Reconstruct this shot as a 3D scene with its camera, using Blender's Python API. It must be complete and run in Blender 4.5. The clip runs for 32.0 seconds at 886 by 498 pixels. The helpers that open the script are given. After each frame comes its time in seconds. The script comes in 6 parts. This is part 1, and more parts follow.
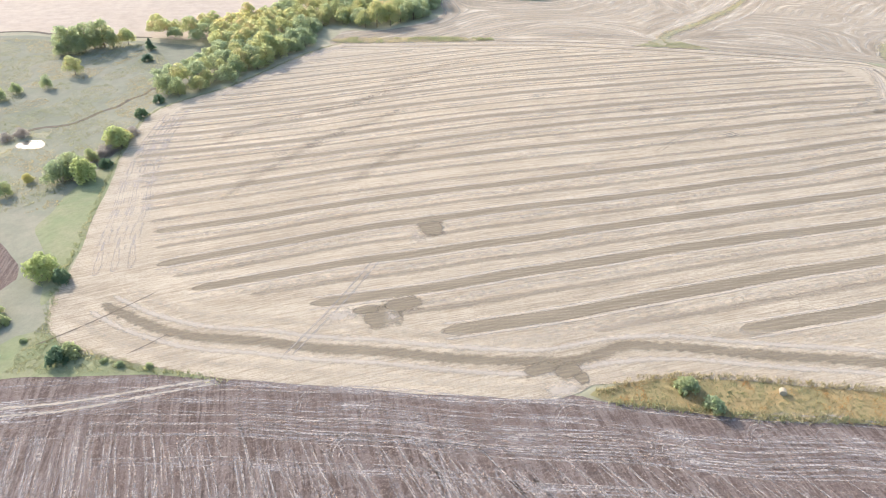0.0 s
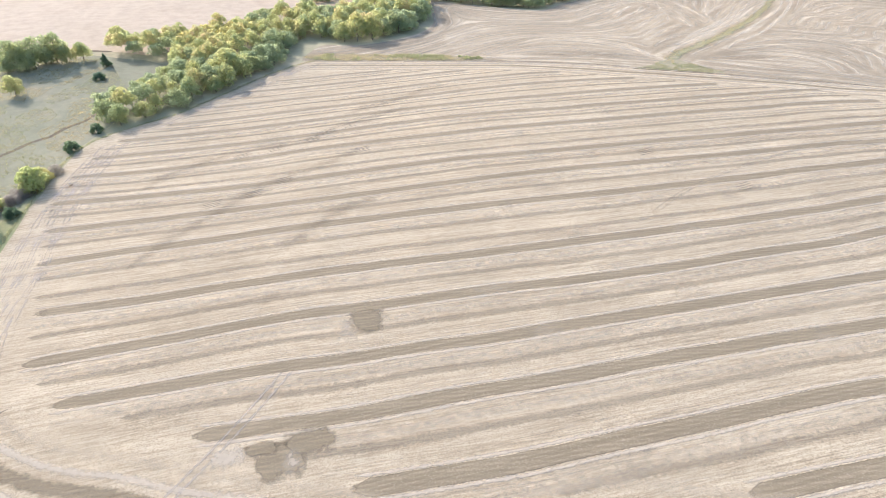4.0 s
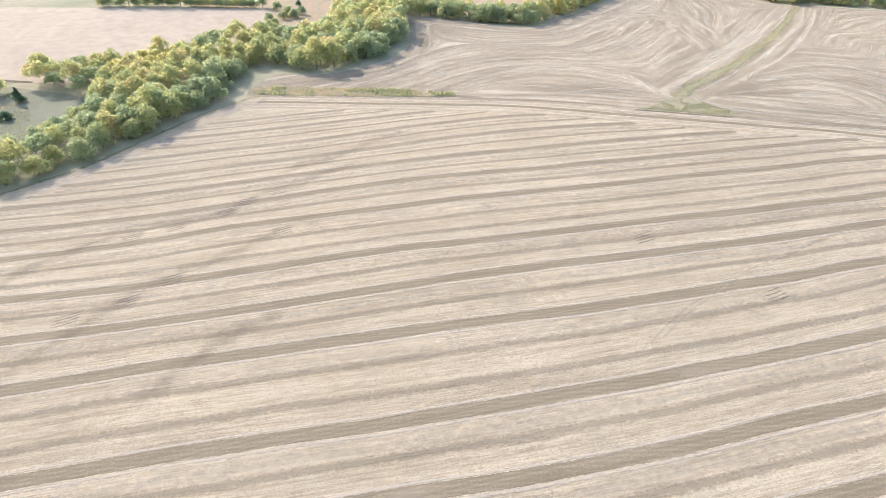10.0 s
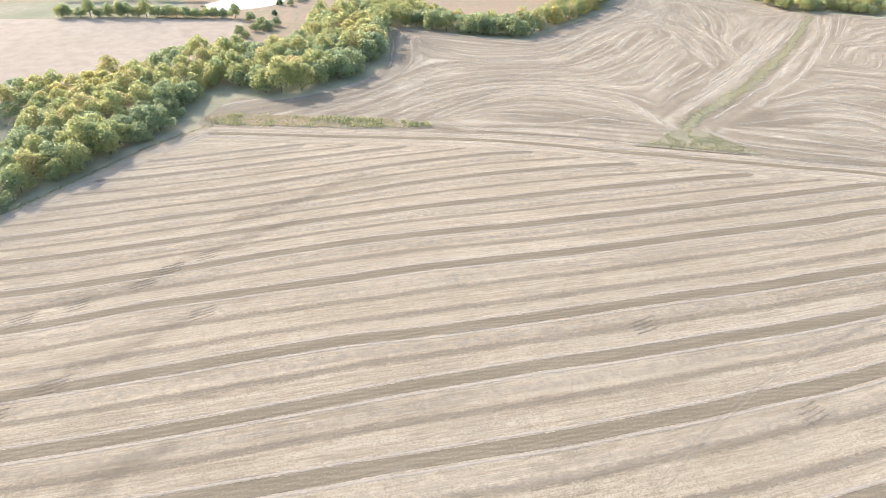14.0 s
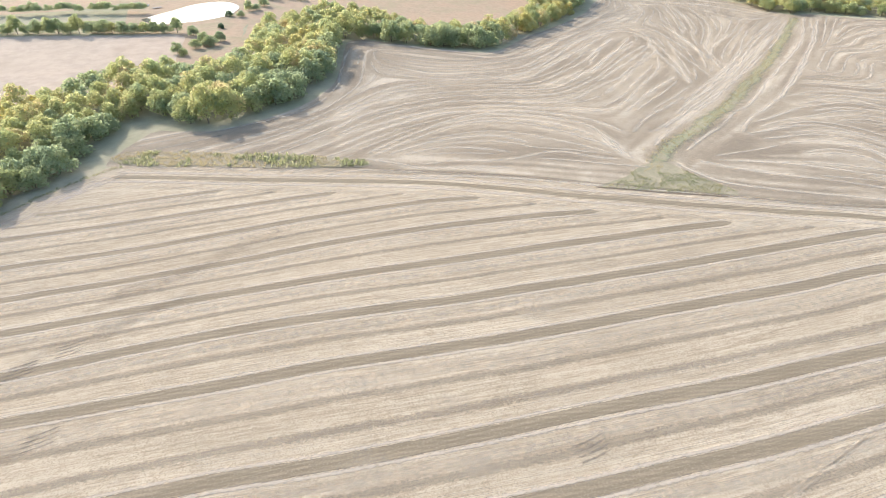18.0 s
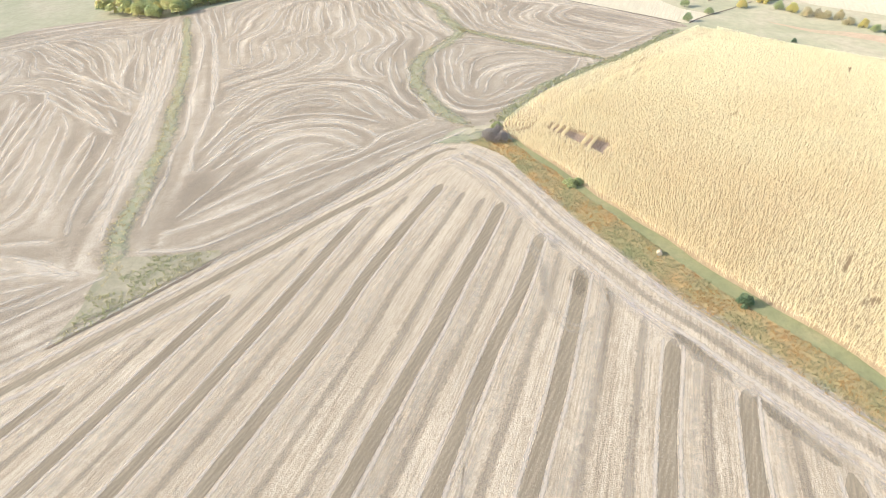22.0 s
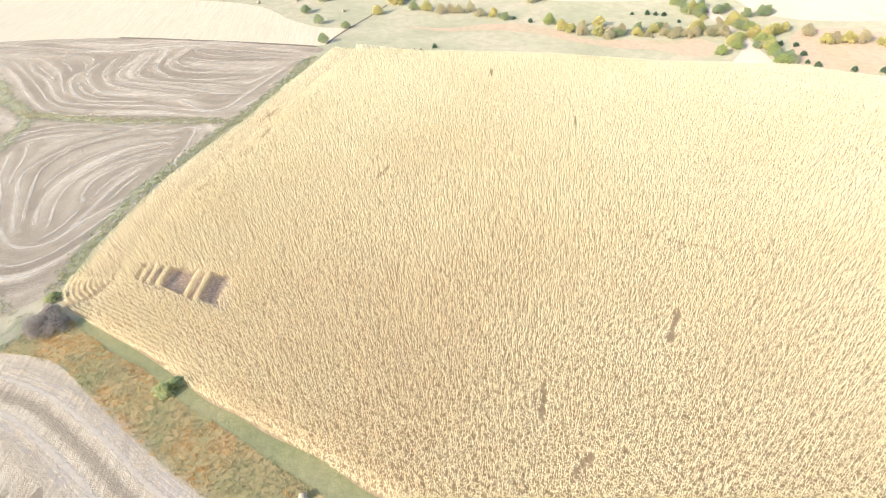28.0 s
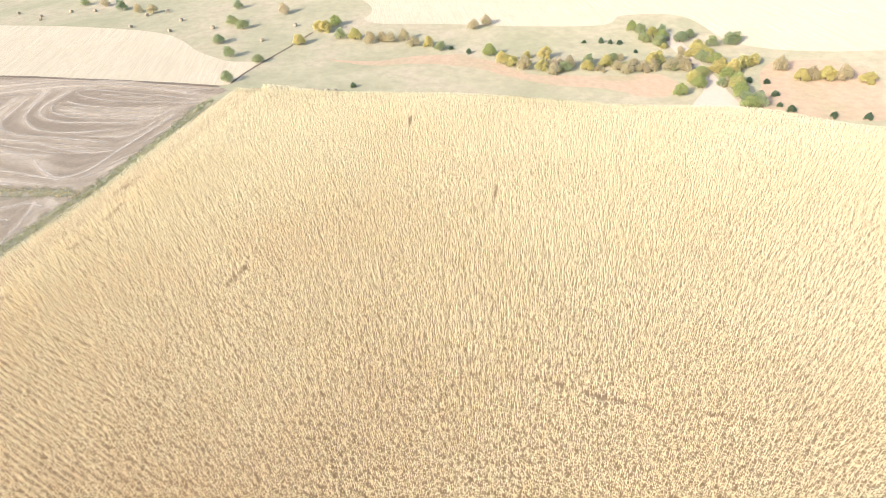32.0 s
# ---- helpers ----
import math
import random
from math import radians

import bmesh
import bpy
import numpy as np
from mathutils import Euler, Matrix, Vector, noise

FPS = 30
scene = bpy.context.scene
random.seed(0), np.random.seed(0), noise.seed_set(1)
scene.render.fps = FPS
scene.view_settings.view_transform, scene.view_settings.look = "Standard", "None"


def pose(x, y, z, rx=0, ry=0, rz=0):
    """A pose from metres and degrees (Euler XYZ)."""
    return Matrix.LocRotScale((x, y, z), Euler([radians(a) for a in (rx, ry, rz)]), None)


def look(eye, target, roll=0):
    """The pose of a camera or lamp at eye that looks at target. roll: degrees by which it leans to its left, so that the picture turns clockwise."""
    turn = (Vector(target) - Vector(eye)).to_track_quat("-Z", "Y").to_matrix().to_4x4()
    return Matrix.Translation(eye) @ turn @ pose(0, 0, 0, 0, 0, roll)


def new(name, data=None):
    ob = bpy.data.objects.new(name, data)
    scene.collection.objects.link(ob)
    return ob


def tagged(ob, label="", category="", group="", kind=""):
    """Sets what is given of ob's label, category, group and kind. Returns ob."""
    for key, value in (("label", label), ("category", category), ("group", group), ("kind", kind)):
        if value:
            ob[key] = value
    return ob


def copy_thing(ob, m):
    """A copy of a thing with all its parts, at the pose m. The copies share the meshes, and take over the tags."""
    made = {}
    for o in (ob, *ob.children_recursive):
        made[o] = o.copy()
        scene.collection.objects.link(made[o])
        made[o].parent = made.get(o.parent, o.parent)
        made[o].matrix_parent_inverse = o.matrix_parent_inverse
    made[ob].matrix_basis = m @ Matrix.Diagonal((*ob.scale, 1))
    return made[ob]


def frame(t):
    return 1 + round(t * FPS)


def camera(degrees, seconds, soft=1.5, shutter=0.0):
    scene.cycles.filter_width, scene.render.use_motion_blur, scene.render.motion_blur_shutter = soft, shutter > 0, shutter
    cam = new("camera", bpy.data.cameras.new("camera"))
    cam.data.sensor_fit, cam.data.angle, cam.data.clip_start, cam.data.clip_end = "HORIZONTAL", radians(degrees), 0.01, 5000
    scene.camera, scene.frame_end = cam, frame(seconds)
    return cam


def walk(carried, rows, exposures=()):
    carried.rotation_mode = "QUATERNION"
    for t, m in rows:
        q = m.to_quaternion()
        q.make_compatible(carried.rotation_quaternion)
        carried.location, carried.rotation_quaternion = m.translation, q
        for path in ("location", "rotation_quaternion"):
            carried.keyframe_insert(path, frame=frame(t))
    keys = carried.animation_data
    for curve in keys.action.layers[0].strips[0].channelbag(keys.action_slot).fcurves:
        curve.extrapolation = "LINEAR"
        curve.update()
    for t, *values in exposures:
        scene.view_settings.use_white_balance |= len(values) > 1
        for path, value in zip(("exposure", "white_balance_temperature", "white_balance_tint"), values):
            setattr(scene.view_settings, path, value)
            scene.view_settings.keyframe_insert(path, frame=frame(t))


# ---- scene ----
cam = camera(75.8, 32.0, soft=0.75)
METRES, EYE, TILT, LEAN, TURN = 290.3, 72.0, 0.0, 0.0, -17.0
ROWS = [
    (0.0, 0.0, 0.0, 0.0, 1.22, -34.79, -1.75),
    (0.5, 0.0064, 0.0133, 0.0005, 1.3, -34.84, -1.73),
    (1.0, 0.0127, 0.0268, 0.0011, 1.43, -34.89, -1.73),
    (1.5, 0.0184, 0.0406, 0.0016, 1.54, -34.94, -1.74),
    (2.0, 0.0241, 0.0544, 0.002, 1.87, -34.98, -1.73),
    (2.5, 0.0293, 0.0682, 0.0025, 2.09, -35.02, -1.76),
    (3.0, 0.034, 0.0821, 0.0027, 2.35, -35.04, -1.79),
    (3.5, 0.0387, 0.096, 0.0034, 2.55, -35.11, -1.8),
    (5.5, 0.0554, 0.1487, 0.0048, 2.9, -35.22, -1.73),
    (6.0, 0.0593, 0.1614, 0.005, 2.92, -35.26, -1.73),
    (6.5, 0.0633, 0.1742, 0.0052, 2.98, -35.25, -1.74),
    (7.0, 0.0671, 0.1869, 0.0057, 3.06, -35.29, -1.74),
    (7.5, 0.071, 0.1996, 0.0058, 3.1, -35.29, -1.73),
    (8.0, 0.0744, 0.2122, 0.0058, 3.15, -35.29, -1.72),
    (8.5, 0.0777, 0.2248, 0.0057, 3.26, -35.29, -1.71),
    (9.0, 0.0811, 0.2371, 0.006, 3.35, -35.31, -1.67),
    (9.5, 0.084, 0.2495, 0.006, 3.44, -35.32, -1.64),
    (10.0, 0.0867, 0.262, 0.0058, 3.49, -35.32, -1.64),
    (10.5, 0.0897, 0.2745, 0.0054, 3.55, -35.31, -1.61),
    (11.0, 0.0923, 0.2869, 0.0063, 3.54, -35.39, -1.63),
    (11.5, 0.0954, 0.2996, 0.0063, 3.57, -35.41, -1.6),
    (12.0, 0.0983, 0.3124, 0.006, 3.59, -35.4, -1.61),
    (12.5, 0.1016, 0.3248, 0.0061, 3.65, -35.42, -1.57),
    (13.0, 0.1048, 0.3374, 0.0059, 3.72, -35.43, -1.58),
    (13.5, 0.1078, 0.3498, 0.0061, 3.76, -35.46, -1.54),
    (14.0, 0.1109, 0.3624, 0.006, 3.76, -35.47, -1.53),
    (14.5, 0.1144, 0.3746, 0.006, 3.74, -35.46, -1.44),
    (16.5, 0.1345, 0.4223, 0.0069, 2.09, -35.54, -1.05),
    (17.0, 0.1408, 0.4337, 0.0076, 1.76, -35.62, -0.99),
    (17.5, 0.1475, 0.4449, 0.008, 1.98, -35.68, -0.97),
    (18.0, 0.1548, 0.4563, 0.0088, 2.51, -35.77, -0.95),
    (18.5, 0.1629, 0.4681, 0.0096, 2.11, -35.85, -0.86),
    (19.0, 0.1721, 0.4809, 0.0101, -7.14, -35.85, -0.2),
    (19.5, 0.1804, 0.4933, 0.0107, -18.93, -35.92, 0.68),
    (20.0, 0.1909, 0.5051, 0.0103, -25.35, -35.94, 1.2),
    (20.5, 0.203, 0.5163, 0.0101, -30.6, -36.06, 1.62),
    (21.0, 0.2168, 0.5264, 0.01, -36.13, -36.27, 2.07),
    (21.5, 0.2327, 0.5355, 0.0097, -42.6, -36.55, 2.59),
    (22.0, 0.2495, 0.5427, 0.0087, -50.34, -36.89, 3.19),
    (22.5, 0.2669, 0.5489, 0.0074, -57.67, -37.25, 3.64),
    (23.0, 0.2844, 0.5541, 0.007, -59.4, -37.45, 3.67),
    (23.5, 0.3035, 0.5564, 0.0067, -60.17, -37.65, 3.81),
    (24.0, 0.322, 0.5572, 0.0054, -63.03, -37.88, 4.08),
    (24.5, 0.342, 0.5571, 0.0036, -70.03, -38.36, 4.47),
    (25.0, 0.3614, 0.5575, 0.003, -76.0, -38.87, 4.64),
    (25.5, 0.3806, 0.5565, 0.0014, -77.98, -38.97, 4.71),
    (27.5, 0.4537, 0.5418, 0.0021, -79.11, -39.32, 4.53),
    (28.0, 0.4725, 0.5368, 0.0011, -80.22, -39.48, 4.53),
    (28.5, 0.491, 0.5311, -0.0004, -80.84, -39.51, 4.58),
    (29.0, 0.5095, 0.5245, -0.0016, -80.88, -39.5, 4.62),
    (29.5, 0.5283, 0.518, -0.0028, -81.02, -39.52, 4.58),
    (30.0, 0.5466, 0.5105, -0.0046, -81.3, -39.45, 4.64),
    (30.5, 0.5649, 0.5029, -0.0062, -81.57, -39.43, 4.67),
    (31.0, 0.5829, 0.4951, -0.0079, -81.7, -39.39, 4.68),
    (31.5, 0.6008, 0.4872, -0.0094, -81.65, -39.38, 4.73),
    (32.0, 0.6183, 0.4792, -0.011, -81.53, -39.36, 4.79),
]
EXPOSURES = ((0, 1.38, 6230, 13), (6, 1.38, 6270, 13), (12, 1.35, 6320, 12), (18, 1.30, 6340, 11), (20.5, 1.36, 6390, 10), (23, 1.43, 6420, 10), (25.5, 1.48, 6430, 10), (28, 1.49, 6450, 11), (32, 1.43, 6650, 15))
walk(cam, [(t, pose(0, 0, EYE, TILT, LEAN, TURN) @ pose(METRES * x, METRES * y, METRES * z, 90 + pitch, roll, yaw)) for t, x, y, z, yaw, pitch, roll in ROWS], EXPOSURES)

# ---- world, sun, exposure ----
SUN_AZ = math.atan2(-0.50, 0.86)
SUN_EL = radians(29)
sky_world = bpy.data.worlds.new("sky")
scene.world = sky_world
sky_world.use_nodes = True
wt = sky_world.node_tree
sky = wt.nodes.new("ShaderNodeTexSky")
sky.sky_type, sky.sun_disc = "NISHITA", False
sky.sun_elevation, sky.sun_rotation = SUN_EL, SUN_AZ
sky.dust_density, sky.air_density = 2.5, 1.2
wt.nodes["Background"].inputs["Strength"].default_value = 0.15
wt.links.new(sky.outputs[0], wt.nodes["Background"].inputs["Color"])
sun_data = bpy.data.lights.new("sun", "SUN")
sun_data.energy, sun_data.angle, sun_data.color = 2.5, radians(0.6), (1.0, 0.93, 0.83)
sun = new("sun", sun_data)
sun_way = Vector((math.sin(SUN_AZ) * math.cos(SUN_EL), math.cos(SUN_AZ) * math.cos(SUN_EL), math.sin(SUN_EL)))
sun.matrix_world = look(tuple(sun_way * 300), (0, 0, 0))

# ---- terrain: gentle swells laid out on a coarse grid ----
SWELL_X = (-110, -10, 90, 190, 290, 390, 490)
SWELL_Y = (-40, 60, 160, 260, 360, 460)
SWELLS = (-0.55, -2.43, -4.71, -1.33, 1.13, 0.47, 0.63, 3.82, 3.16, -1.18, 0.34, 1.40, 0.60, 2.86, 3.54, 1.99, 0.81, 0.43, -0.45, 0.50, 2.54, 6.25, 0.58, -4.88, -1.90, 1.28, 2.35, 1.57, -0.96, -5.14, -3.66, -2.09, -0.75, 0.91, 0.95, -1.07, -2.29, -1.58, 0.13, 1.11, 0.57, -0.00)
SWELL_PLACES = [(a, b) for a in SWELL_X for b in SWELL_Y]


BASINS = ((31, 469, 46, 0.0), (-80, 200, 9, 0.0))


def swells(x, y):
    z = np.full(np.broadcast(x, y).shape, -7.0)
    for w, (a, b) in zip(SWELLS, SWELL_PLACES):
        z = z + w * np.exp(-((x - a) ** 2 + (y - b) ** 2) / 14450.0)
    return z


def height(x, y):
    x, y = np.asarray(x, float), np.asarray(y, float)
    z = swells(x, y)
    for a, b, r, d in BASINS:
        f = np.exp(-(((x - a) ** 2 + (y - b) ** 2) / r ** 2) ** 2)
        z = z * (1 - f) + (swells(np.float64(a), np.float64(b)) + d) * f
    return z


def h1(x, y):
    return float(height(x, y))


# ---- material helpers ----
class Mat:
    """A node material with short calls for its nodes."""

    def __init__(self, name, rough=0.9, spec=0.2):
        self.m = bpy.data.materials.new(name)
        self.m.use_nodes = True
        self.t = self.m.node_tree
        self.b = self.t.nodes["Principled BSDF"]
        self.b.inputs["Roughness"].default_value = rough
        self.b.inputs["Diffuse Roughness"].default_value = 0.25 if rough > 0.92 else 0.0
        self.b.inputs["Specular IOR Level"].default_value = spec
        self.co = self.t.nodes.new("ShaderNodeTexCoord")

    def put(self, socket, value):
        if hasattr(value, "is_output"):
            self.t.links.new(value, socket)
        elif isinstance(value, (tuple, list)) and len(value) == 3 and socket.type == "RGBA":
            socket.default_value = (*value, 1)
        else:
            socket.default_value = value

    def where(self, space="Object", scale=(1, 1, 1), turn=0.0):
        n = self.t.nodes.new("ShaderNodeMapping")
        self.t.links.new(self.co.outputs[space], n.inputs["Vector"])
        n.inputs["Scale"].default_value = scale
        n.inputs["Rotation"].default_value = (0, 0, radians(turn))
        return n.outputs[0]

    def noise(self, scale, detail=4, rough=0.6, at=None, twist=0.0):
        n = self.t.nodes.new("ShaderNodeTexNoise")
        self.put(n.inputs["Vector"], at if at is not None else self.co.outputs["Object"])
        n.inputs["Scale"].default_value, n.inputs["Detail"].default_value = scale, detail
        n.inputs["Roughness"].default_value, n.inputs["Distortion"].default_value = rough, twist
        return n.outputs["Fac"]

    def wave(self, scale, at, twist=1.0, detail=2):
        n = self.t.nodes.new("ShaderNodeTexWave")
        self.put(n.inputs["Vector"], at)
        n.inputs["Scale"].default_value, n.inputs["Distortion"].default_value = scale, twist
        n.inputs["Detail"].default_value = detail
        n.bands_direction = "Y"
        return n.outputs["Fac"]

    def ramp(self, fac, *stops):
        n = self.t.nodes.new("ShaderNodeValToRGB")
        e = n.color_ramp.elements
        while len(e) < len(stops):
            e.new(0.5)
        for k, (p, c) in zip(e, stops):
            k.position, k.color = p, ((*c, 1) if isinstance(c, tuple) else (c, c, c, 1))
        self.put(n.inputs[0], fac)
        return n.outputs[0]

    def mix(self, fac, a, b, blend="MIX"):
        n = self.t.nodes.new("ShaderNodeMix")
        n.data_type, n.blend_type = "RGBA", blend
        self.put(n.inputs[0], fac), self.put(n.inputs[6], a), self.put(n.inputs[7], b)
        return n.outputs[2]

    def math(self, op, a, b=0.0, c=0.0):
        n = self.t.nodes.new("ShaderNodeMath")
        n.operation = op
        for s, v in zip(n.inputs, (a, b, c)):
            self.put(s, v)
        return n.outputs[0]

    def random(self):
        return self.t.nodes.new("ShaderNodeObjectInfo").outputs["Random"]

    def island(self):
        return self.t.nodes.new("ShaderNodeNewGeometry").outputs["Random Per Island"]

    def bump(self, fac, strength=0.5, depth=0.1):
        n = self.t.nodes.new("ShaderNodeBump")
        n.inputs["Strength"].default_value, n.inputs["Distance"].default_value = strength, depth
        self.put(n.inputs["Height"], fac)
        self.t.links.new(n.outputs[0], self.b.inputs["Normal"])

    def done(self, colour, alpha=None):
        self.put(self.b.inputs["Base Color"], colour)
        if alpha is not None:
            self.put(self.b.inputs["Alpha"], alpha)
        return self.m

    def feather(self, solid=0.55, ragged=0.9, along=0.5, across=1.2):
        """Coverage of a strewn strip: dense in the middle, ragged towards its edges (UV: metres along, -1..1 across)."""
        s = self.t.nodes.new("ShaderNodeSeparateXYZ")
        self.t.links.new(self.co.outputs["UV"], s.inputs[0])
        side = self.math("ABSOLUTE", s.outputs[1])
        n = self.noise(along, 5, 0.65, self.where("Object", (1, across, 1)))
        v = self.math("ADD", self.math("SUBTRACT", 1.0, side), self.math("MULTIPLY", self.math("SUBTRACT", n, 0.5), ragged))
        r = self.t.nodes.new("ShaderNodeMapRange")
        r.interpolation_type = "SMOOTHSTEP"
        self.put(r.inputs[0], v)
        r.inputs[1].default_value, r.inputs[2].default_value = 0.0, solid
        return r.outputs[0]


def straw_material(name, light, deep, streak_turn=0.0, grain=1.0):
    m = Mat(name, 0.95, 0.1)
    fine = m.noise(1.0, 2, 0.5, m.where("Object", (0.10, 1.0, 1), streak_turn))
    lines = m.noise(1.0, 2, 0.5, m.where("Object", (0.025, 2.3, 1), streak_turn))
    speck = m.noise(2.6 * grain, 3, 0.7)
    clump = m.noise(0.7 * grain, 3, 0.6)
    big = m.noise(0.05, 4, 0.6)
    c = m.mix(m.ramp(fine, (0.36, 0.0), (0.64, 1.0)), deep, light)
    c = m.mix(m.math("MULTIPLY", m.ramp(lines, (0.48, 0.0), (0.62, 1.0)), 0.42), c, tuple(v * 0.78 for v in deep))
    c = m.mix(m.math("MULTIPLY", m.ramp(speck, (0.54, 0.0), (0.64, 1.0)), 0.60), c, tuple(v * 0.58 for v in deep))
    c = m.mix(m.math("MULTIPLY", m.ramp(speck, (0.34, 1.0), (0.44, 0.0)), 0.45), c, tuple(min(1.0, v * 1.10) for v in light))
    c = m.mix(m.math("MULTIPLY", m.ramp(clump, (0.48, 0.0), (0.68, 1.0)), 0.38), c, tuple(v * 0.82 for v in deep))
    c = m.mix(m.math("MULTIPLY", m.ramp(big, (0.38, 0.0), (0.66, 1.0)), 0.45), c, tuple(v * 0.90 for v in deep))
    m.bump(m.math("ADD", lines, speck), 0.35, 0.12)
    return m, c


def grass_material(name, a, b, c, scale=0.03):
    m = Mat(name, 0.95, 0.1)
    big = m.noise(scale, 5, 0.6, None, 0.6)
    mid = m.noise(scale * 9, 5, 0.65)
    fine = m.noise(2.5, 6, 0.75)
    col = m.ramp(big, (0.32, a), (0.52, b), (0.70, c))
    col = m.mix(m.math("MULTIPLY", m.ramp(mid, (0.4, 0.0), (0.7, 1.0)), 0.5), col, tuple(v * 0.62 for v in b))
    col = m.mix(m.math("MULTIPLY", m.ramp(fine, (0.35, 0.0), (0.7, 1.0)), 0.4), col, tuple(v * 0.6 for v in b))
    m.bump(m.math("ADD", mid, m.math("MULTIPLY", fine, 0.4)), 0.7, 0.25)
    return m.done(col)


def streak_material(name, tones, dark, pale, gain=0.4, lines=False):
    """Stubble whose straw cover follows the combine's passes."""
    m = Mat(name, 0.95, 0.1)
    at = m.t.nodes.new("ShaderNodeAttribute")
    at.attribute_name = "straw"
    speck, fleck, mid, big = m.noise(3.6, 3, 0.7), m.noise(5.5, 2, 0.7), m.noise(0.6, 3, 0.6), m.noise(0.03, 4, 0.6)
    s = m.math("ADD", at.outputs["Fac"], m.math("MULTIPLY", m.math("SUBTRACT", mid, 0.5), gain))
    s = m.math("ADD", s, m.math("MULTIPLY", m.math("SUBTRACT", fleck, 0.5), 0.9))
    if lines:
        across = m.t.nodes.new("ShaderNodeAttribute")
        across.attribute_name = "across"
        split = m.t.nodes.new("ShaderNodeSeparateXYZ")
        m.put(split.inputs[0], m.co.outputs["Object"])
        for wide, long, amount in ((1.9, 0.06, 1.35), (0.75, 0.03, 0.6), (3.4, 0.30, 1.5)):
            at2 = m.t.nodes.new("ShaderNodeCombineXYZ")
            m.put(at2.inputs[0], m.math("MULTIPLY", split.outputs[0], long))
            m.put(at2.inputs[1], m.math("MULTIPLY", across.outputs["Fac"], wide))
            s = m.math("ADD", s, m.math("MULTIPLY", m.math("SUBTRACT", m.noise(1.0, 2, 0.6, at2.outputs[0]), 0.5), amount))
    c = m.ramp(s, *zip((0.05, 0.36, 0.64, 0.95), tones))
    c = m.mix(m.math("MULTIPLY", m.ramp(speck, (0.53, 0.0), (0.62, 1.0)), 0.72), c, dark)
    c = m.mix(m.math("MULTIPLY", m.ramp(speck, (0.35, 1.0), (0.46, 0.0)), 0.6), c, pale)
    c = m.mix(m.math("MULTIPLY", m.ramp(big, (0.42, 0.0), (0.62, 1.0)), 0.30), c, tones[1])
    m.bump(m.math("ADD", speck, m.math("ADD", mid, fleck)), 0.8, 0.16)
    return m.done(c)


m_field = streak_material("bean stubble strewn with straw", ((0.235, 0.188, 0.132), (0.342, 0.278, 0.198), (0.438, 0.364, 0.266), (0.522, 0.442, 0.33)), (0.235, 0.19, 0.138), (0.505, 0.431, 0.33), 0.24, True)
m_contour = streak_material("contour stubble", ((0.205, 0.164, 0.118), (0.292, 0.24, 0.175), (0.382, 0.32, 0.24), (0.52, 0.446, 0.347)), (0.20, 0.168, 0.13), (0.50, 0.435, 0.35), 0.5)

# bare stubble strips between the straw: finer rows, darker ground
def bare_material(name, cover, strength=0.95):
    m = Mat(name, 0.95, 0.1)
    rows = m.noise(1.0, 3, 0.6, m.where("Object", (0.06, 2.2, 1)))
    fine = m.noise(3.4, 3, 0.7)
    c = m.mix(m.ramp(rows, (0.4, 0.0), (0.6, 1.0)), (0.215, 0.174, 0.119), (0.29, 0.238, 0.167))
    planted = m.wave(0.413, m.where("Object", (1, 1, 1), 11), 1.2, 2)
    c = m.mix(m.math("MULTIPLY", m.ramp(planted, (0.25, 0.0), (0.75, 1.0)), 0.34), c, (0.165, 0.135, 0.095))
    c = m.mix(m.math("MULTIPLY", m.ramp(fine, (0.52, 0.0), (0.64, 1.0)), 0.5), c, (0.175, 0.145, 0.11))
    c = m.mix(m.math("MULTIPLY", m.ramp(fine, (0.34, 1.0), (0.44, 0.0)), 0.5), c, (0.37, 0.312, 0.24))
    m.bump(m.math("ADD", rows, fine), 0.6, 0.1)
    return m.done(c, m.math("MULTIPLY", m.feather(*cover), strength))


m_bare = bare_material("bare stubble", (0.16, 0.34, 1.6, 1.0))
m_bare_soft = bare_material("half bare stubble", (0.6, 1.3, 1.0, 1.0), 0.62)
m_bare_spot = bare_material("bare patch", (0.5, 1.2, 0.5, 1.0), 0.85)

_m = Mat("thin straw cover", 0.95, 0.1)
_fine = _m.noise(1.6, 7, 0.75, _m.where("Object", (0.4, 1.6, 1)))
_c = _m.mix(_m.ramp(_fine, (0.3, 0.0), (0.7, 1.0)), (0.235, 0.19, 0.14), (0.335, 0.278, 0.21))
_m.bump(_fine, 0.5, 0.1)
m_faint = _m.done(_c, _m.math("MULTIPLY", _m.feather(0.7, 1.7, 1.6, 1.3), 0.42))

_m = Mat("pale chaff", 0.95, 0.1)
_fine = _m.noise(1.8, 7, 0.75)
_c = _m.mix(_m.ramp(_fine, (0.3, 0.0), (0.7, 1.0)), (0.45, 0.388, 0.315), (0.585, 0.51, 0.415))
_m.bump(_fine, 0.6, 0.15)
m_chaff = _m.done(_c, _m.math("MULTIPLY", _m.feather(0.9, 1.9, 1.3, 1.0), 0.62))


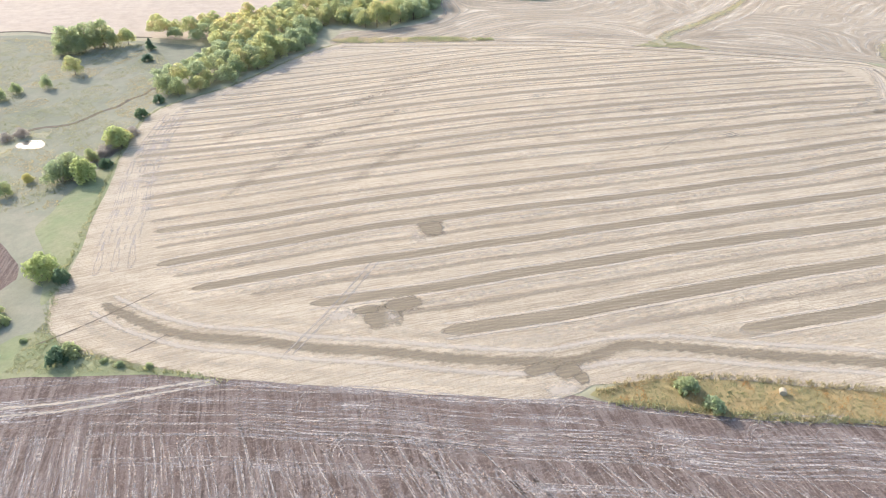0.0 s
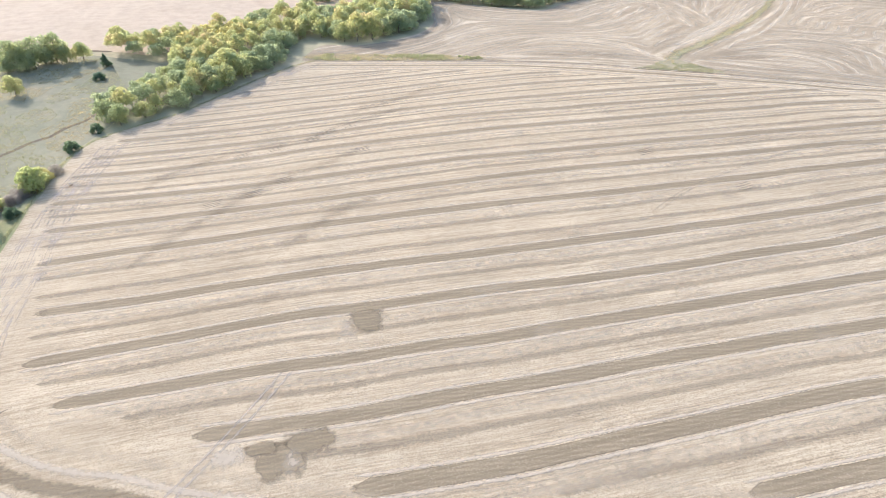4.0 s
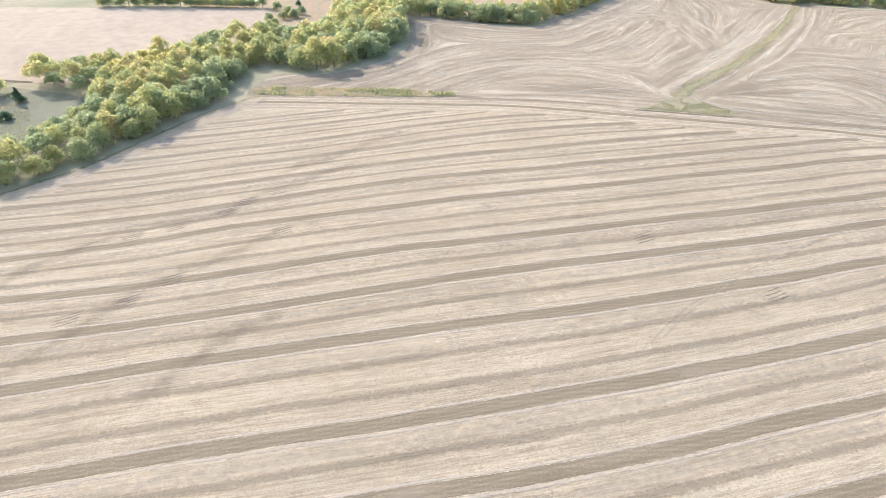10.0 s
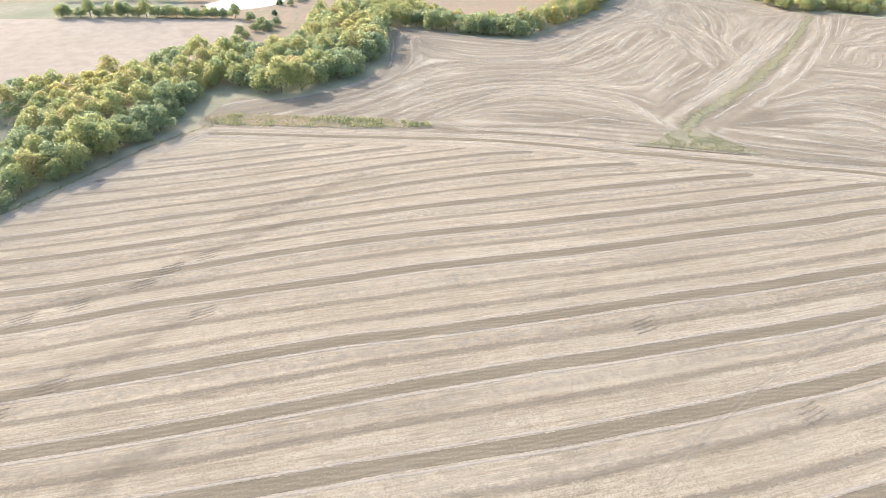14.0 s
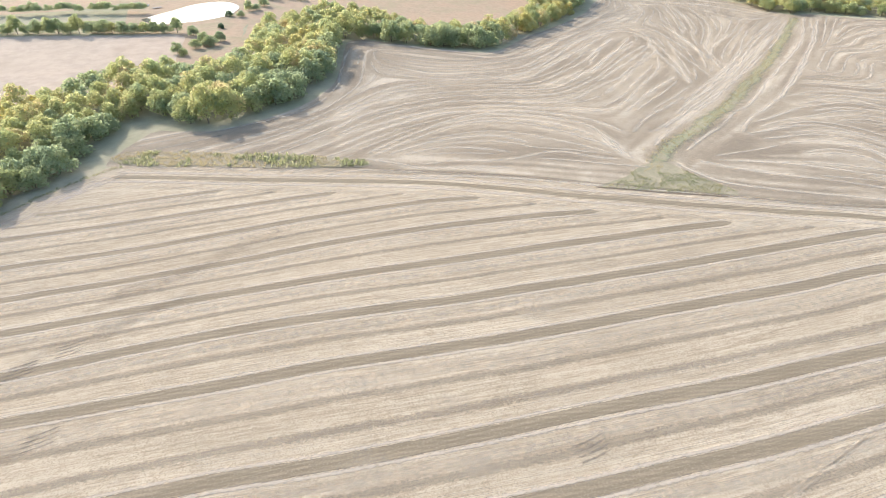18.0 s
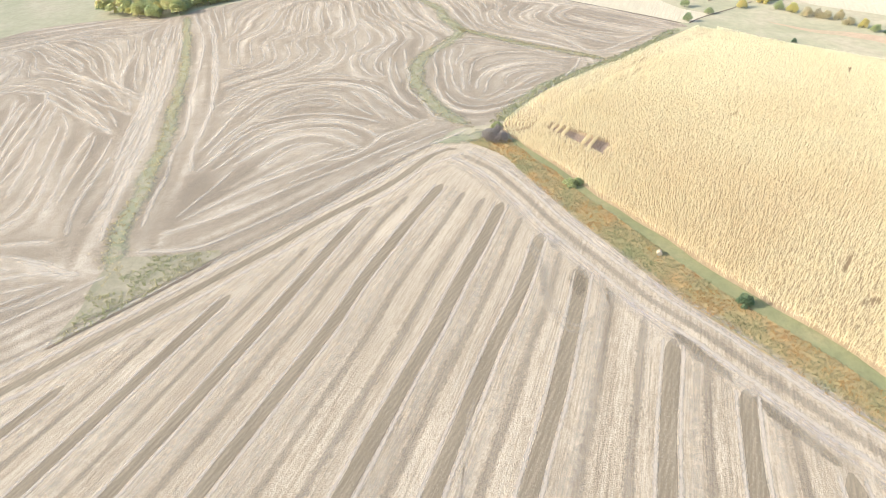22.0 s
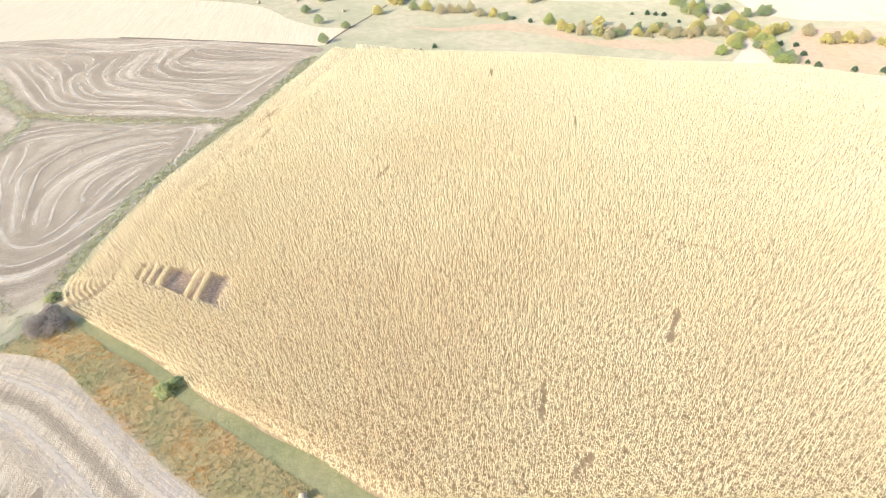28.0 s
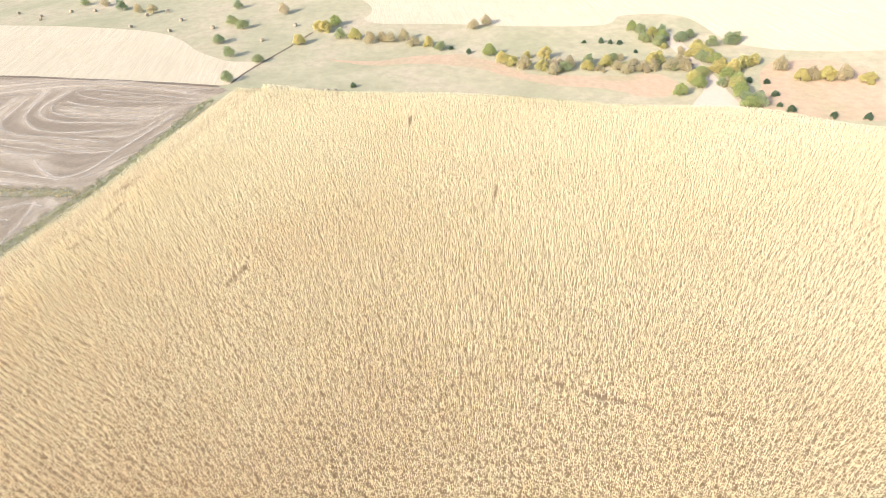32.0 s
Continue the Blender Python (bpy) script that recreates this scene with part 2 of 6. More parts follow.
def row_material(name, strength, solid, ragged):
    m = Mat(name, 0.95, 0.1)
    fine = m.noise(1.7, 4, 0.7)
    c = m.mix(m.ramp(fine, (0.3, 0.0), (0.7, 1.0)), (0.47, 0.408, 0.322), (0.60, 0.53, 0.43))
    drift = m.ramp(m.noise(0.09, 3, 0.6), (0.34, 0.62), (0.54, 1.0))
    return m.done(c, m.math("MULTIPLY", drift, m.math("MULTIPLY", m.feather(solid, ragged, 0.8, 1.0), strength)))


m_row = row_material("chaff windrow", 0.58, 1.0, 0.9)
m_bold_row = row_material("thick chaff windrow", 0.60, 1.0, 0.8)
m_broad_row = row_material("broad chaff windrow", 0.60, 1.1, 0.9)
m_thin_row = row_material("thin chaff windrow", 0.55, 0.9, 1.0)

_m = Mat("soft chaff patch", 0.95, 0.1)
_fine = _m.noise(2.0, 7, 0.8)
m_soft = _m.done(_m.mix(_m.ramp(_fine, (0.35, 0.0), (0.65, 1.0)), (0.455, 0.385, 0.292), (0.59, 0.505, 0.393)), _m.math("MULTIPLY", _m.feather(1.2, 1.8, 0.8, 1.0), 0.30))
# soft darkening that stands for the shading of shallow swales
_m = Mat("swale shading", 0.95, 0.1)
_fine = _m.noise(2.0, 7, 0.8)
m_wash = _m.done(_m.mix(_m.ramp(_fine, (0.35, 0.0), (0.65, 1.0)), (0.215, 0.174, 0.127), (0.33, 0.274, 0.205)), _m.math("MULTIPLY", _m.feather(1.5, 2.4, 0.25, 1.0), 0.30))

_m = Mat("wheel tracks", 0.95, 0.1)
_fine = _m.noise(2.4, 6, 0.75)
_c = _m.mix(_fine, (0.32, 0.28, 0.245), (0.50, 0.445, 0.392))
m_track = _m.done(_c, _m.math("MULTIPLY", _m.feather(0.9, 1.9, 0.9, 1.0), 0.6))

_m = Mat("shallow rills", 0.95, 0.1)
_fine = _m.noise(2.4, 6, 0.75)
m_track_dark = _m.done(_m.mix(_fine, (0.17, 0.14, 0.11), (0.28, 0.235, 0.185)), _m.math("MULTIPLY", _m.feather(0.9, 1.9, 0.9, 1.0), 0.55))


def scratch_material(name, a, b, low, high, strength, along=0.12, across=3.0):
    """Broken streaks that run along a strip."""
    m = Mat(name, 0.95, 0.1)
    at = m.where("UV", (along, across, 1))
    n = m.noise(1.0, 4, 0.65, at)
    g = m.noise(2.2, 4, 0.7)
    cover = m.math("MULTIPLY", m.ramp(n, (low, 0.0), (high, 1.0)), m.feather(0.8, 1.2, 0.6, 1.0))
    cover = m.math("MULTIPLY", cover, m.ramp(g, (0.36, 0.25), (0.56, 1.0)))
    m.bump(n, 0.5, 0.1)
    return m.done(m.mix(g, a, b), m.math("MULTIPLY", cover, strength))


m_scratch = scratch_material("scratched track", (0.36, 0.315, 0.285), (0.53, 0.475, 0.435), 0.47, 0.60, 0.75)
m_scratch_dark = scratch_material("dark tillage lines", (0.10, 0.075, 0.065), (0.20, 0.155, 0.135), 0.52, 0.64, 0.6)
m_pass = scratch_material("combine pass straw", (0.51, 0.432, 0.328), (0.605, 0.52, 0.405), 0.50, 0.62, 0.42, 0.03, 7.0)
m_drill = scratch_material("drill line", (0.33, 0.275, 0.235), (0.47, 0.405, 0.355), 0.36, 0.52, 0.72, 0.25, 0.5)

_m = Mat("dark furrow", 0.95, 0.1)
_fine = _m.noise(2.4, 6, 0.75)
m_furrow = _m.done(_m.mix(_fine, (0.10, 0.08, 0.06), (0.24, 0.19, 0.14)), _m.math("MULTIPLY", _m.feather(0.7, 1.5, 0.6, 1.0), 0.85))

# tilled brown field
_m = Mat("tilled soil", 0.95, 0.1)
_clod = _m.noise(1.7, 3, 0.75)
_fine = _m.noise(4.0, 3, 0.7)
_streak = _m.noise(1.0, 3, 0.6, _m.where("Object", (1.7, 0.10, 1), 4))
_cross = _m.noise(1.0, 3, 0.6, _m.where("Object", (0.06, 1.8, 1), 20))
_big = _m.noise(0.06, 4, 0.65)
_c = _m.mix(_m.ramp(_streak, (0.42, 0.0), (0.58, 1.0)), (0.098, 0.070, 0.057), (0.205, 0.160, 0.138))
_c = _m.mix(_m.math("MULTIPLY", _m.ramp(_cross, (0.48, 0.0), (0.62, 1.0)), 0.40), _c, (0.235, 0.188, 0.162))
_c = _m.mix(_m.math("MULTIPLY", _m.ramp(_big, (0.42, 0.0), (0.62, 1.0)), 0.6), _c, (0.15, 0.108, 0.09))
_c = _m.mix(_m.math("MULTIPLY", _m.ramp(_clod, (0.50, 0.0), (0.62, 1.0)), 0.6), _c, (0.090, 0.062, 0.049))
_c = _m.mix(_m.math("MULTIPLY", _m.ramp(_fine, (0.36, 1.0), (0.46, 0.0)), 0.45), _c, (0.37, 0.312, 0.272))
_m.bump(_m.math("ADD", _clod, _fine), 0.9, 0.25)
m_soil = _m.done(_c)

m_pasture = grass_material("autumn pasture", (0.285, 0.285, 0.18), (0.36, 0.335, 0.225), (0.43, 0.365, 0.265))
m_meadow = grass_material("grazed meadow", (0.20, 0.205, 0.14), (0.265, 0.258, 0.185), (0.33, 0.295, 0.215), 0.025)
m_lush = grass_material("lush green grass", (0.215, 0.25, 0.125), (0.265, 0.275, 0.15), (0.31, 0.29, 0.18), 0.08)
m_verge = grass_material("rough verge grass", (0.215, 0.215, 0.10), (0.355, 0.275, 0.135), (0.43, 0.27, 0.12), 0.10)
m_wedge = grass_material("rank wedge grass", (0.255, 0.24, 0.165), (0.33, 0.285, 0.21), (0.38, 0.322, 0.245), 0.15)
m_thin_grass = grass_material("thin wedge grass", (0.235, 0.225, 0.145), (0.325, 0.29, 0.20), (0.40, 0.345, 0.26), 0.12)
m_mown = grass_material("mown green strip", (0.195, 0.205, 0.105), (0.25, 0.245, 0.125), (0.31, 0.275, 0.15), 0.08)
m_prairie = grass_material("tan prairie", (0.46, 0.37, 0.28), (0.50, 0.405, 0.315), (0.46, 0.36, 0.27), 0.02)
m_rust = grass_material("rusty grass", (0.46, 0.32, 0.22), (0.42, 0.32, 0.22), (0.33, 0.30, 0.18), 0.05)
_m, _c = straw_material("cut hay stubble", (0.50, 0.44, 0.325), (0.44, 0.385, 0.28), 12)
m_hayfield = _m.done(_c)
_m, _c = straw_material("corn litter", (0.44, 0.335, 0.215), (0.34, 0.25, 0.155), 53)
m_cornfloor = _m.done(_c)
_m = Mat("cleared plot soil", 0.95, 0.1)
_n = _m.noise(2.0, 5, 0.7)
_m.bump(_n, 0.6, 0.15)
m_plot = _m.done(_m.ramp(_n, (0.35, (0.19, 0.135, 0.098)), (0.52, (0.27, 0.20, 0.145)), (0.68, (0.40, 0.32, 0.235))))
_m = Mat("dirt road", 0.95, 0.1)
_n = _m.noise(0.8, 6, 0.7)
m_dirt = _m.done(_m.mix(_n, (0.36, 0.31, 0.25), (0.47, 0.41, 0.33)))

_m = Mat("pond water", 0.06, 0.5)
_m.bump(_m.noise(0.8, 3, 0.5), 0.05, 0.05)
m_water = _m.done((0.10, 0.10, 0.085))


def leaf_material(name, *tones, drift_scale=0.13, glare_from=None, through_light=0.68):
    m = Mat(name, 0.7, 0.2)
    place = m.t.nodes.new("ShaderNodeNewGeometry").outputs["Position"]
    drift = m.ramp(m.noise(drift_scale, 3, 0.6, place), (0.34, 0.0), (0.66, 1.0))
    r = m.math("ADD", m.math("MULTIPLY", m.random(), 0.25), m.math("MULTIPLY", m.island(), 0.20))
    r = m.math("ADD", r, m.math("MULTIPLY", drift, 0.55))
    # Paler with distance from a point: haze glare put into the corn's colour.
    if glare_from:
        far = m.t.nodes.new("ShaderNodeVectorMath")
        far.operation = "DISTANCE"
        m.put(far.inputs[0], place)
        far.inputs[1].default_value = glare_from[:3]
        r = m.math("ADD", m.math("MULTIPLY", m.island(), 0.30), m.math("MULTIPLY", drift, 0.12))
        r = m.math("ADD", r, m.math("MULTIPLY", m.math("DIVIDE", far.outputs["Value"], glare_from[3]), 0.27))
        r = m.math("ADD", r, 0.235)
    n = len(tones) - 1
    m.b.inputs["Subsurface Weight"].default_value = 0.0
    col = m.ramp(r, *[(0.1 + 0.8 * i / n, t) for i, t in enumerate(tones)])
    col = m.mix(m.math("MULTIPLY", m.noise(0.5, 3, 0.6), 0.5), col, m.mix(1.0, col, (0.72, 0.75, 0.7), "MULTIPLY"))
    out = m.t.nodes["Material Output"]
    trans = m.t.nodes.new("ShaderNodeBsdfTranslucent")
    m.put(trans.inputs[0], col)
    both = m.t.nodes.new("ShaderNodeMixShader")
    both.inputs[0].default_value = through_light
    m.done(col)
    m.t.links.new(m.b.outputs[0], both.inputs[1]), m.t.links.new(trans.outputs[0], both.inputs[2])
    m.t.links.new(both.outputs[0], out.inputs[0])
    return m.m


m_leaf = leaf_material("mixed autumn leaves", (0.355, 0.425, 0.27), (0.43, 0.485, 0.265), (0.52, 0.53, 0.265), (0.565, 0.55, 0.275), (0.67, 0.54, 0.32))
m_leaf_green = leaf_material("green leaves", (0.345, 0.415, 0.275), (0.42, 0.47, 0.275), (0.53, 0.535, 0.275))
m_leaf_gold = leaf_material("golden leaves", (0.567, 0.561, 0.288), (0.662, 0.605, 0.275), (0.714, 0.627, 0.325))
m_leaf_rust = leaf_material("russet leaves", (0.562, 0.528, 0.370), (0.626, 0.550, 0.358), (0.626, 0.550, 0.426))
m_leaf_lime = leaf_material("yellow-green leaves", (0.420, 0.482, 0.220), (0.487, 0.533, 0.240), (0.554, 0.568, 0.280))
m_needle = leaf_material("dark cedar needles", (0.136, 0.208, 0.142), (0.176, 0.248, 0.152), (0.224, 0.296, 0.171))
m_twig = leaf_material("bare grey-purple twigs", (0.34, 0.30, 0.285), (0.40, 0.36, 0.33), (0.46, 0.42, 0.375))
m_corn = leaf_material("dry corn leaves", (0.63, 0.465, 0.27), (0.79, 0.655, 0.42), (0.865, 0.78, 0.535), (0.91, 0.855, 0.64), drift_scale=0.03, glare_from=(250, 125, 0, 125), through_light=0.50)
m_tuft = leaf_material("dry weeds", (0.405, 0.348, 0.221), (0.460, 0.385, 0.225), (0.350, 0.334, 0.186))
m_tuft_red = leaf_material("red-brown bluestem", (0.52, 0.30, 0.14), (0.60, 0.39, 0.17), (0.53, 0.36, 0.18))
m_tuft_green = leaf_material("green weeds", (0.258, 0.284, 0.155), (0.335, 0.333, 0.185), (0.426, 0.375, 0.228))
_m = Mat("bark", 0.9, 0.2)
_n = _m.noise(6, 5, 0.7, _m.where("Object", (1, 1, 0.2)))
_m.bump(_n, 0.6, 0.05)
m_bark = _m.done(_m.mix(_n, (0.10, 0.08, 0.06), (0.24, 0.20, 0.16)))
_m = Mat("hay bale", 0.95, 0.1)
_n = _m.noise(9, 6, 0.75, _m.where("Object", (1, 1, 1)))
_m.bump(_n, 0.8, 0.06)
m_bale = _m.done(_m.mix(_n, (0.26, 0.225, 0.165), (0.42, 0.365, 0.275)))


# ---- mesh helpers ----
def grid_mesh(name, verts, faces, mat, uv=None, smooth=True):
    me = bpy.data.meshes.new(name)
    verts = np.asarray(verts, np.float32)
    faces = np.asarray(faces, np.int32)
    k = faces.shape[1]
    me.vertices.add(len(verts)), me.loops.add(faces.size), me.polygons.add(len(faces))
    me.vertices.foreach_set("co", verts.ravel())
    me.loops.foreach_set("vertex_index", faces.ravel())
    me.polygons.foreach_set("loop_start", np.arange(0, faces.size, k, dtype=np.int32))
    me.polygons.foreach_set("use_smooth", np.full(len(faces), smooth))
    if uv is not None:
        me.uv_layers.new(name="UVMap").data.foreach_set("uv", np.asarray(uv, np.float32)[faces.ravel()].ravel())
    me.update(calc_edges=True)
    me.materials.append(mat)
    return me


def part(name, bm, material, parent, label=""):
    me = bpy.data.meshes.new(name)
    bm.to_mesh(me)
    bm.free()
    me.materials.append(material)
    ob = new(name, me)
    ob.parent = parent
    return tagged(ob, label)


def curve(points, step=2.0, closed=False):
    """A smooth line through a few points, cut into even steps."""
    p = np.array(points, float)
    n = len(p)
    out = []
    for i in range(n if closed else n - 1):
        if closed:
            a, b, c, d = p[i - 1], p[i], p[(i + 1) % n], p[(i + 2) % n]
        else:
            a, b, c, d = p[max(i - 1, 0)], p[i], p[i + 1], p[min(i + 2, n - 1)]
        k = max(2, int(np.hypot(*(c - b)) / step))
        t = np.linspace(0, 1, k, endpoint=False)[:, None]
        out.append(0.5 * (2 * b + (c - a) * t + (2 * a - 5 * b + 4 * c - d) * t ** 2 + (3 * b - a - 3 * c + d) * t ** 3))
    if not closed:
        out.append(p[-1:])
    return np.concatenate(out)


def even(points, n):
    """n points at even distances along a line."""
    s = np.concatenate([[0], np.cumsum(np.hypot(*np.diff(points, axis=0).T))])
    t = np.linspace(0, s[-1], n)
    return np.stack([np.interp(t, s, points[:, 0]), np.interp(t, s, points[:, 1])], 1)


def inside(x, y, poly):
    x, y = np.asarray(x, float), np.asarray(y, float)
    r = np.zeros(x.shape, bool)
    for (ax, ay), (bx, by) in zip(poly, np.roll(poly, -1, 0)):
        with np.errstate(divide="ignore", invalid="ignore"):
            r ^= ((ay > y) != (by > y)) & (x < (bx - ax) * (y - ay) / (by - ay) + ax)
    return r


def away(x, y, line):
    """The distance of each place from a line of points."""
    best = np.full(np.shape(x), 1e9)
    for (ax, ay), (bx, by) in zip(line[:-1], line[1:]):
        dx, dy = bx - ax, by - ay
        t = np.clip(((x - ax) * dx + (y - ay) * dy) / max(dx * dx + dy * dy, 1e-9), 0, 1)
        best = np.minimum(best, np.hypot(x - ax - t * dx, y - ay - t * dy))
    return best


from mathutils import geometry


def sheet(name, poly, lift, mat, label, category, step=5.0, rough_edge=0.5, smooth=True, parent=None):
    """A piece of land laid over the terrain, with an uneven edge."""
    edge = curve(poly, 2.5, True) if smooth else np.array(poly, float)
    if rough_edge:
        edge = edge + np.array([[noise.noise((px * 0.11, py * 0.11, 3)) * rough_edge, noise.noise((px * 0.11, py * 0.11, 9)) * rough_edge] for px, py in edge])
    lo, hi = edge.min(0), edge.max(0)
    gx, gy = np.meshgrid(np.arange(lo[0], hi[0], step), np.arange(lo[1], hi[1], step))
    gx, gy = gx.ravel(), gy.ravel()
    keep = inside(gx, gy, edge) & (away(gx, gy, np.vstack([edge, edge[:1]])) > step * 0.35)
    pts = [Vector(p) for p in edge] + [Vector(p) for p in zip(gx[keep], gy[keep])]
    n = len(edge)
    v, _, f, *_ = geometry.delaunay_2d_cdt(pts, [(i, (i + 1) % n) for i in range(n)], [], 1, 1e-4)
    v = np.array([tuple(p) for p in v])
    z = height(v[:, 0], v[:, 1]) + lift
    me = grid_mesh(name, np.column_stack([v, z]), [tuple(q) for q in f if len(q) == 3], mat)
    ob = new(name, me)
    if parent:
        ob.parent = parent
        return tagged(ob, label)
    return tagged(ob, label, category, kind="structure")


LAYER = [0]


def ribbon(name, points, width, mat, parent, lift=0.06, rise=0.0, wander=0.0, label="", step=2.0, taper=True, fade=0.5, lead=None):
    """A strip of straw, track or grass laid along a smooth line."""
    p = curve(points, step)
    d = np.gradient(p, axis=0)
    d /= np.maximum(np.hypot(*d.T), 1e-9)[:, None]
    side = np.stack([-d[:, 1], d[:, 0]], 1)
    s = np.concatenate([[0], np.cumsum(np.hypot(*np.diff(p, axis=0).T))])
    LAYER[0] = (LAYER[0] + 1) % 9
    lift = 0.066 + (lift - 0.07) * 0.3
    wig = np.array([noise.noise((q[0] * 0.06, q[1] * 0.06, 5.0)) for q in p]) * wander
    wide = width * 0.5 * (1 + 0.12 * np.array([noise.noise((q[0] * 0.09, q[1] * 0.09, 1.0)) for q in p]))
    if taper:
        wide = wide * np.clip(np.minimum(s, s[-1] - s) / (width * 1.2) + 0.25, 0, 1)
    across = np.array([-1, -0.6, 0, 0.6, 1.0])
    verts, uv = [], []
    for a in across:
        q = p + side * (a * wide + wig)[:, None]
        verts.append(np.column_stack([q, height(q[:, 0], q[:, 1]) + lift + LAYER[0] * 0.0015 + rise * (1 - a * a)]))
        end = np.maximum(1 - s / max(width * (fade if lead is None else lead), 0.1), 1 - (s[-1] - s) / max(width * fade, 0.1))
        uv.append(np.column_stack([s, np.maximum(abs(a), np.clip(end, 0, 1))]))
    k, n = len(across), len(p)
    i, j = np.meshgrid(np.arange(k - 1), np.arange(n - 1), indexing="ij")
    a = (i * n + j).ravel()
    ob = new(name, grid_mesh(name, np.concatenate(verts), np.stack([a, a + 1, a + n + 1, a + n], 1)[:, ::-1], mat, np.concatenate(uv)))
    ob.parent = parent
    return tagged(ob, label)


def family(a, b, n, ends=(True, True)):
    """n lines passing over from line a to line b."""
    p, q = even(curve(a, 2), 14), even(curve(b, 2), 14)
    ts = np.linspace(0, 1, n)
    ts = ts[(0 if ends[0] else 1):(n if ends[1] else n - 1)]
    return [p * (1 - t) + q * t for t in ts]


# ---- the land ----
def ground():
    fine_x, fine_y = np.arange(-240, 641, 5.0), np.arange(-160, 601, 5.0)
    far = np.array([-4200, -2600, -1500, -900, -560, -380, -290])
    gx = np.concatenate([far, fine_x, 640 + (-far[::-1] - 240)])
    gy = np.concatenate([far + 60, fine_y, 600 + (-far[::-1] - 240)])
    x, y = np.meshgrid(gx, gy)
    n, k = len(gx), len(gy)
    v = np.column_stack([x.ravel(), y.ravel(), height(x, y).ravel()])
    i, j = np.meshgrid(np.arange(n - 1), np.arange(k - 1))
    a = (j * n + i).ravel()
    ob = new("ground", grid_mesh("ground", v, np.stack([a, a + 1, a + n + 1, a + n], 1), m_pasture))
    return tagged(ob, "rolling autumn pasture of green and tan grass", "ground", kind="structure")


ground()

MAIN = [(-50, 104), (-46, 93), (-29, 81), (-15, 73), (11, 62), (36, 53), (43, 54), (55, 52), (67, 49), (90, 41), (138, 24), (160, 52), (183, 90), (203, 120),
        (220, 143), (242, 166), (250, 177), (252, 185), (246, 191), (229, 196), (200, 203), (178, 212), (151, 224), (131, 234), (97, 248), (72, 259), (31, 277), (25, 274),
        (14, 266), (-4, 247), (-19, 232), (-38, 221), (-45, 211), (-48, 190), (-49, 150), (-49, 120)]
main_field = sheet("stubble_field", MAIN, 0.055, m_field, "harvested stubble field striped with pale straw", "field", 1.2)
CONTOUR = [(26, 281), (35, 300), (42, 299), (58, 295), (80, 306), (95, 328), (102, 360), (111, 402), (131, 394), (155, 377), (174, 370), (210, 412), (266, 463), (300, 500), (345, 500),
           (377, 452), (381, 419), (393, 413), (410, 394), (434, 376), (456, 360), (464, 347), (458, 325), (453, 305), (461, 297), (467, 290), (451, 226), (434, 179), (415, 136), (404, 141), (365, 151), (344, 158), (331, 166), (287, 177),
           (268, 180), (258, 190), (246, 190), (228, 193), (199, 200), (177, 209), (150, 221), (129, 231), (95, 246), (70, 257), (33, 275)]
TILLED = [(-240, 160), (-150, 115), (-95, 95), (-53, 87), (-39, 82), (-29, 79), (-15, 74), (11, 63), (37, 54), (42, 51), (54, 46), (70, 40), (84, 36), (136, 18), (170, -10), (190, -90), (60, -150), (-150, -150), (-240, -60)]
tilled_field = sheet("tilled_field", TILLED, 0.045, m_soil, "tilled brown field crossed by wheel tracks", "field", 7.0)
CORN_EDGE = [(258, 171.5), (251, 163.6), (245.5, 156), (237, 146.8), (232, 140.8), (225.6, 132.2), (221.8, 126.8), (217.5, 121.6), (214.7, 118), (209, 109.4), (201.5, 98), (195, 89.6), (189, 81), (152, 26)]
MOWN_EDGE = [(255, 171), (248.2, 163.4), (243, 156), (234.8, 147.8), (229, 140.8), (222.6, 132.9), (217, 126.4), (214.4, 123.4), (208.2, 115), (204.2, 109), (198, 99), (192.6, 91.5), (186.4, 82), (149, 27)]
VERGE_E = [(252, 184), (258, 178), (257, 172), *MOWN_EDGE[1:], (138, 8), (84, 36), (70, 40), (54, 46), (43, 51), (43, 53), (55, 52.5), (67, 49), (90, 41), (136, 26),
           (159, 55), (181.8, 89.8), (185, 95), (193.8, 107.8), (203.6, 123.8), (212.8, 135), (223.3, 147.3), (234.2, 158.8), (245.8, 170.2), (249.5, 177.5)]
verge = sheet("grass_verge", VERGE_E, 0.06, m_verge, "rough strip of rusty and yellow grass between fields", "grass strip", 3.0, 0.3)
sheet("mown_strip", [*CORN_EDGE, *MOWN_EDGE[::-1]], 0.085, m_mown, "narrow mown green strip beside the corn", "grass strip", 3.0, 0.7)
CORN = [(262, 176), (268, 177.5), (287, 175), (313, 169), (343, 156), (366, 148), (411, 129.5), (399, 95), (383, 45), (365, 8), (352, -25), (330, -49), (290, -110), (120, -60), *CORN_EDGE[::-1]]
sheet("corn_ground", CORN, 0.05, m_cornfloor, "ground littered with dry corn leaves", "field", 6.0)
sheet("hay_field", [(418, 137), (431, 129), (439, 127), (444, 139), (459, 153), (483, 169), (502, 199), (530, 261), (600, 420), (480, 400), (468, 300), (451, 227), (434, 180)], 0.05, m_hayfield,
      "pale cut hay field", "field", 7.0)
sheet("far_field", [(640, 160), (512, 84), (478, 82), (465, 50), (442, -10), (449, -25), (438, -46), (404, -50), (386, -69), (376, -95), (360, -150), (640, -150)], 0.05, m_hayfield, "bright tan field beyond the trees", "field", 8.0)
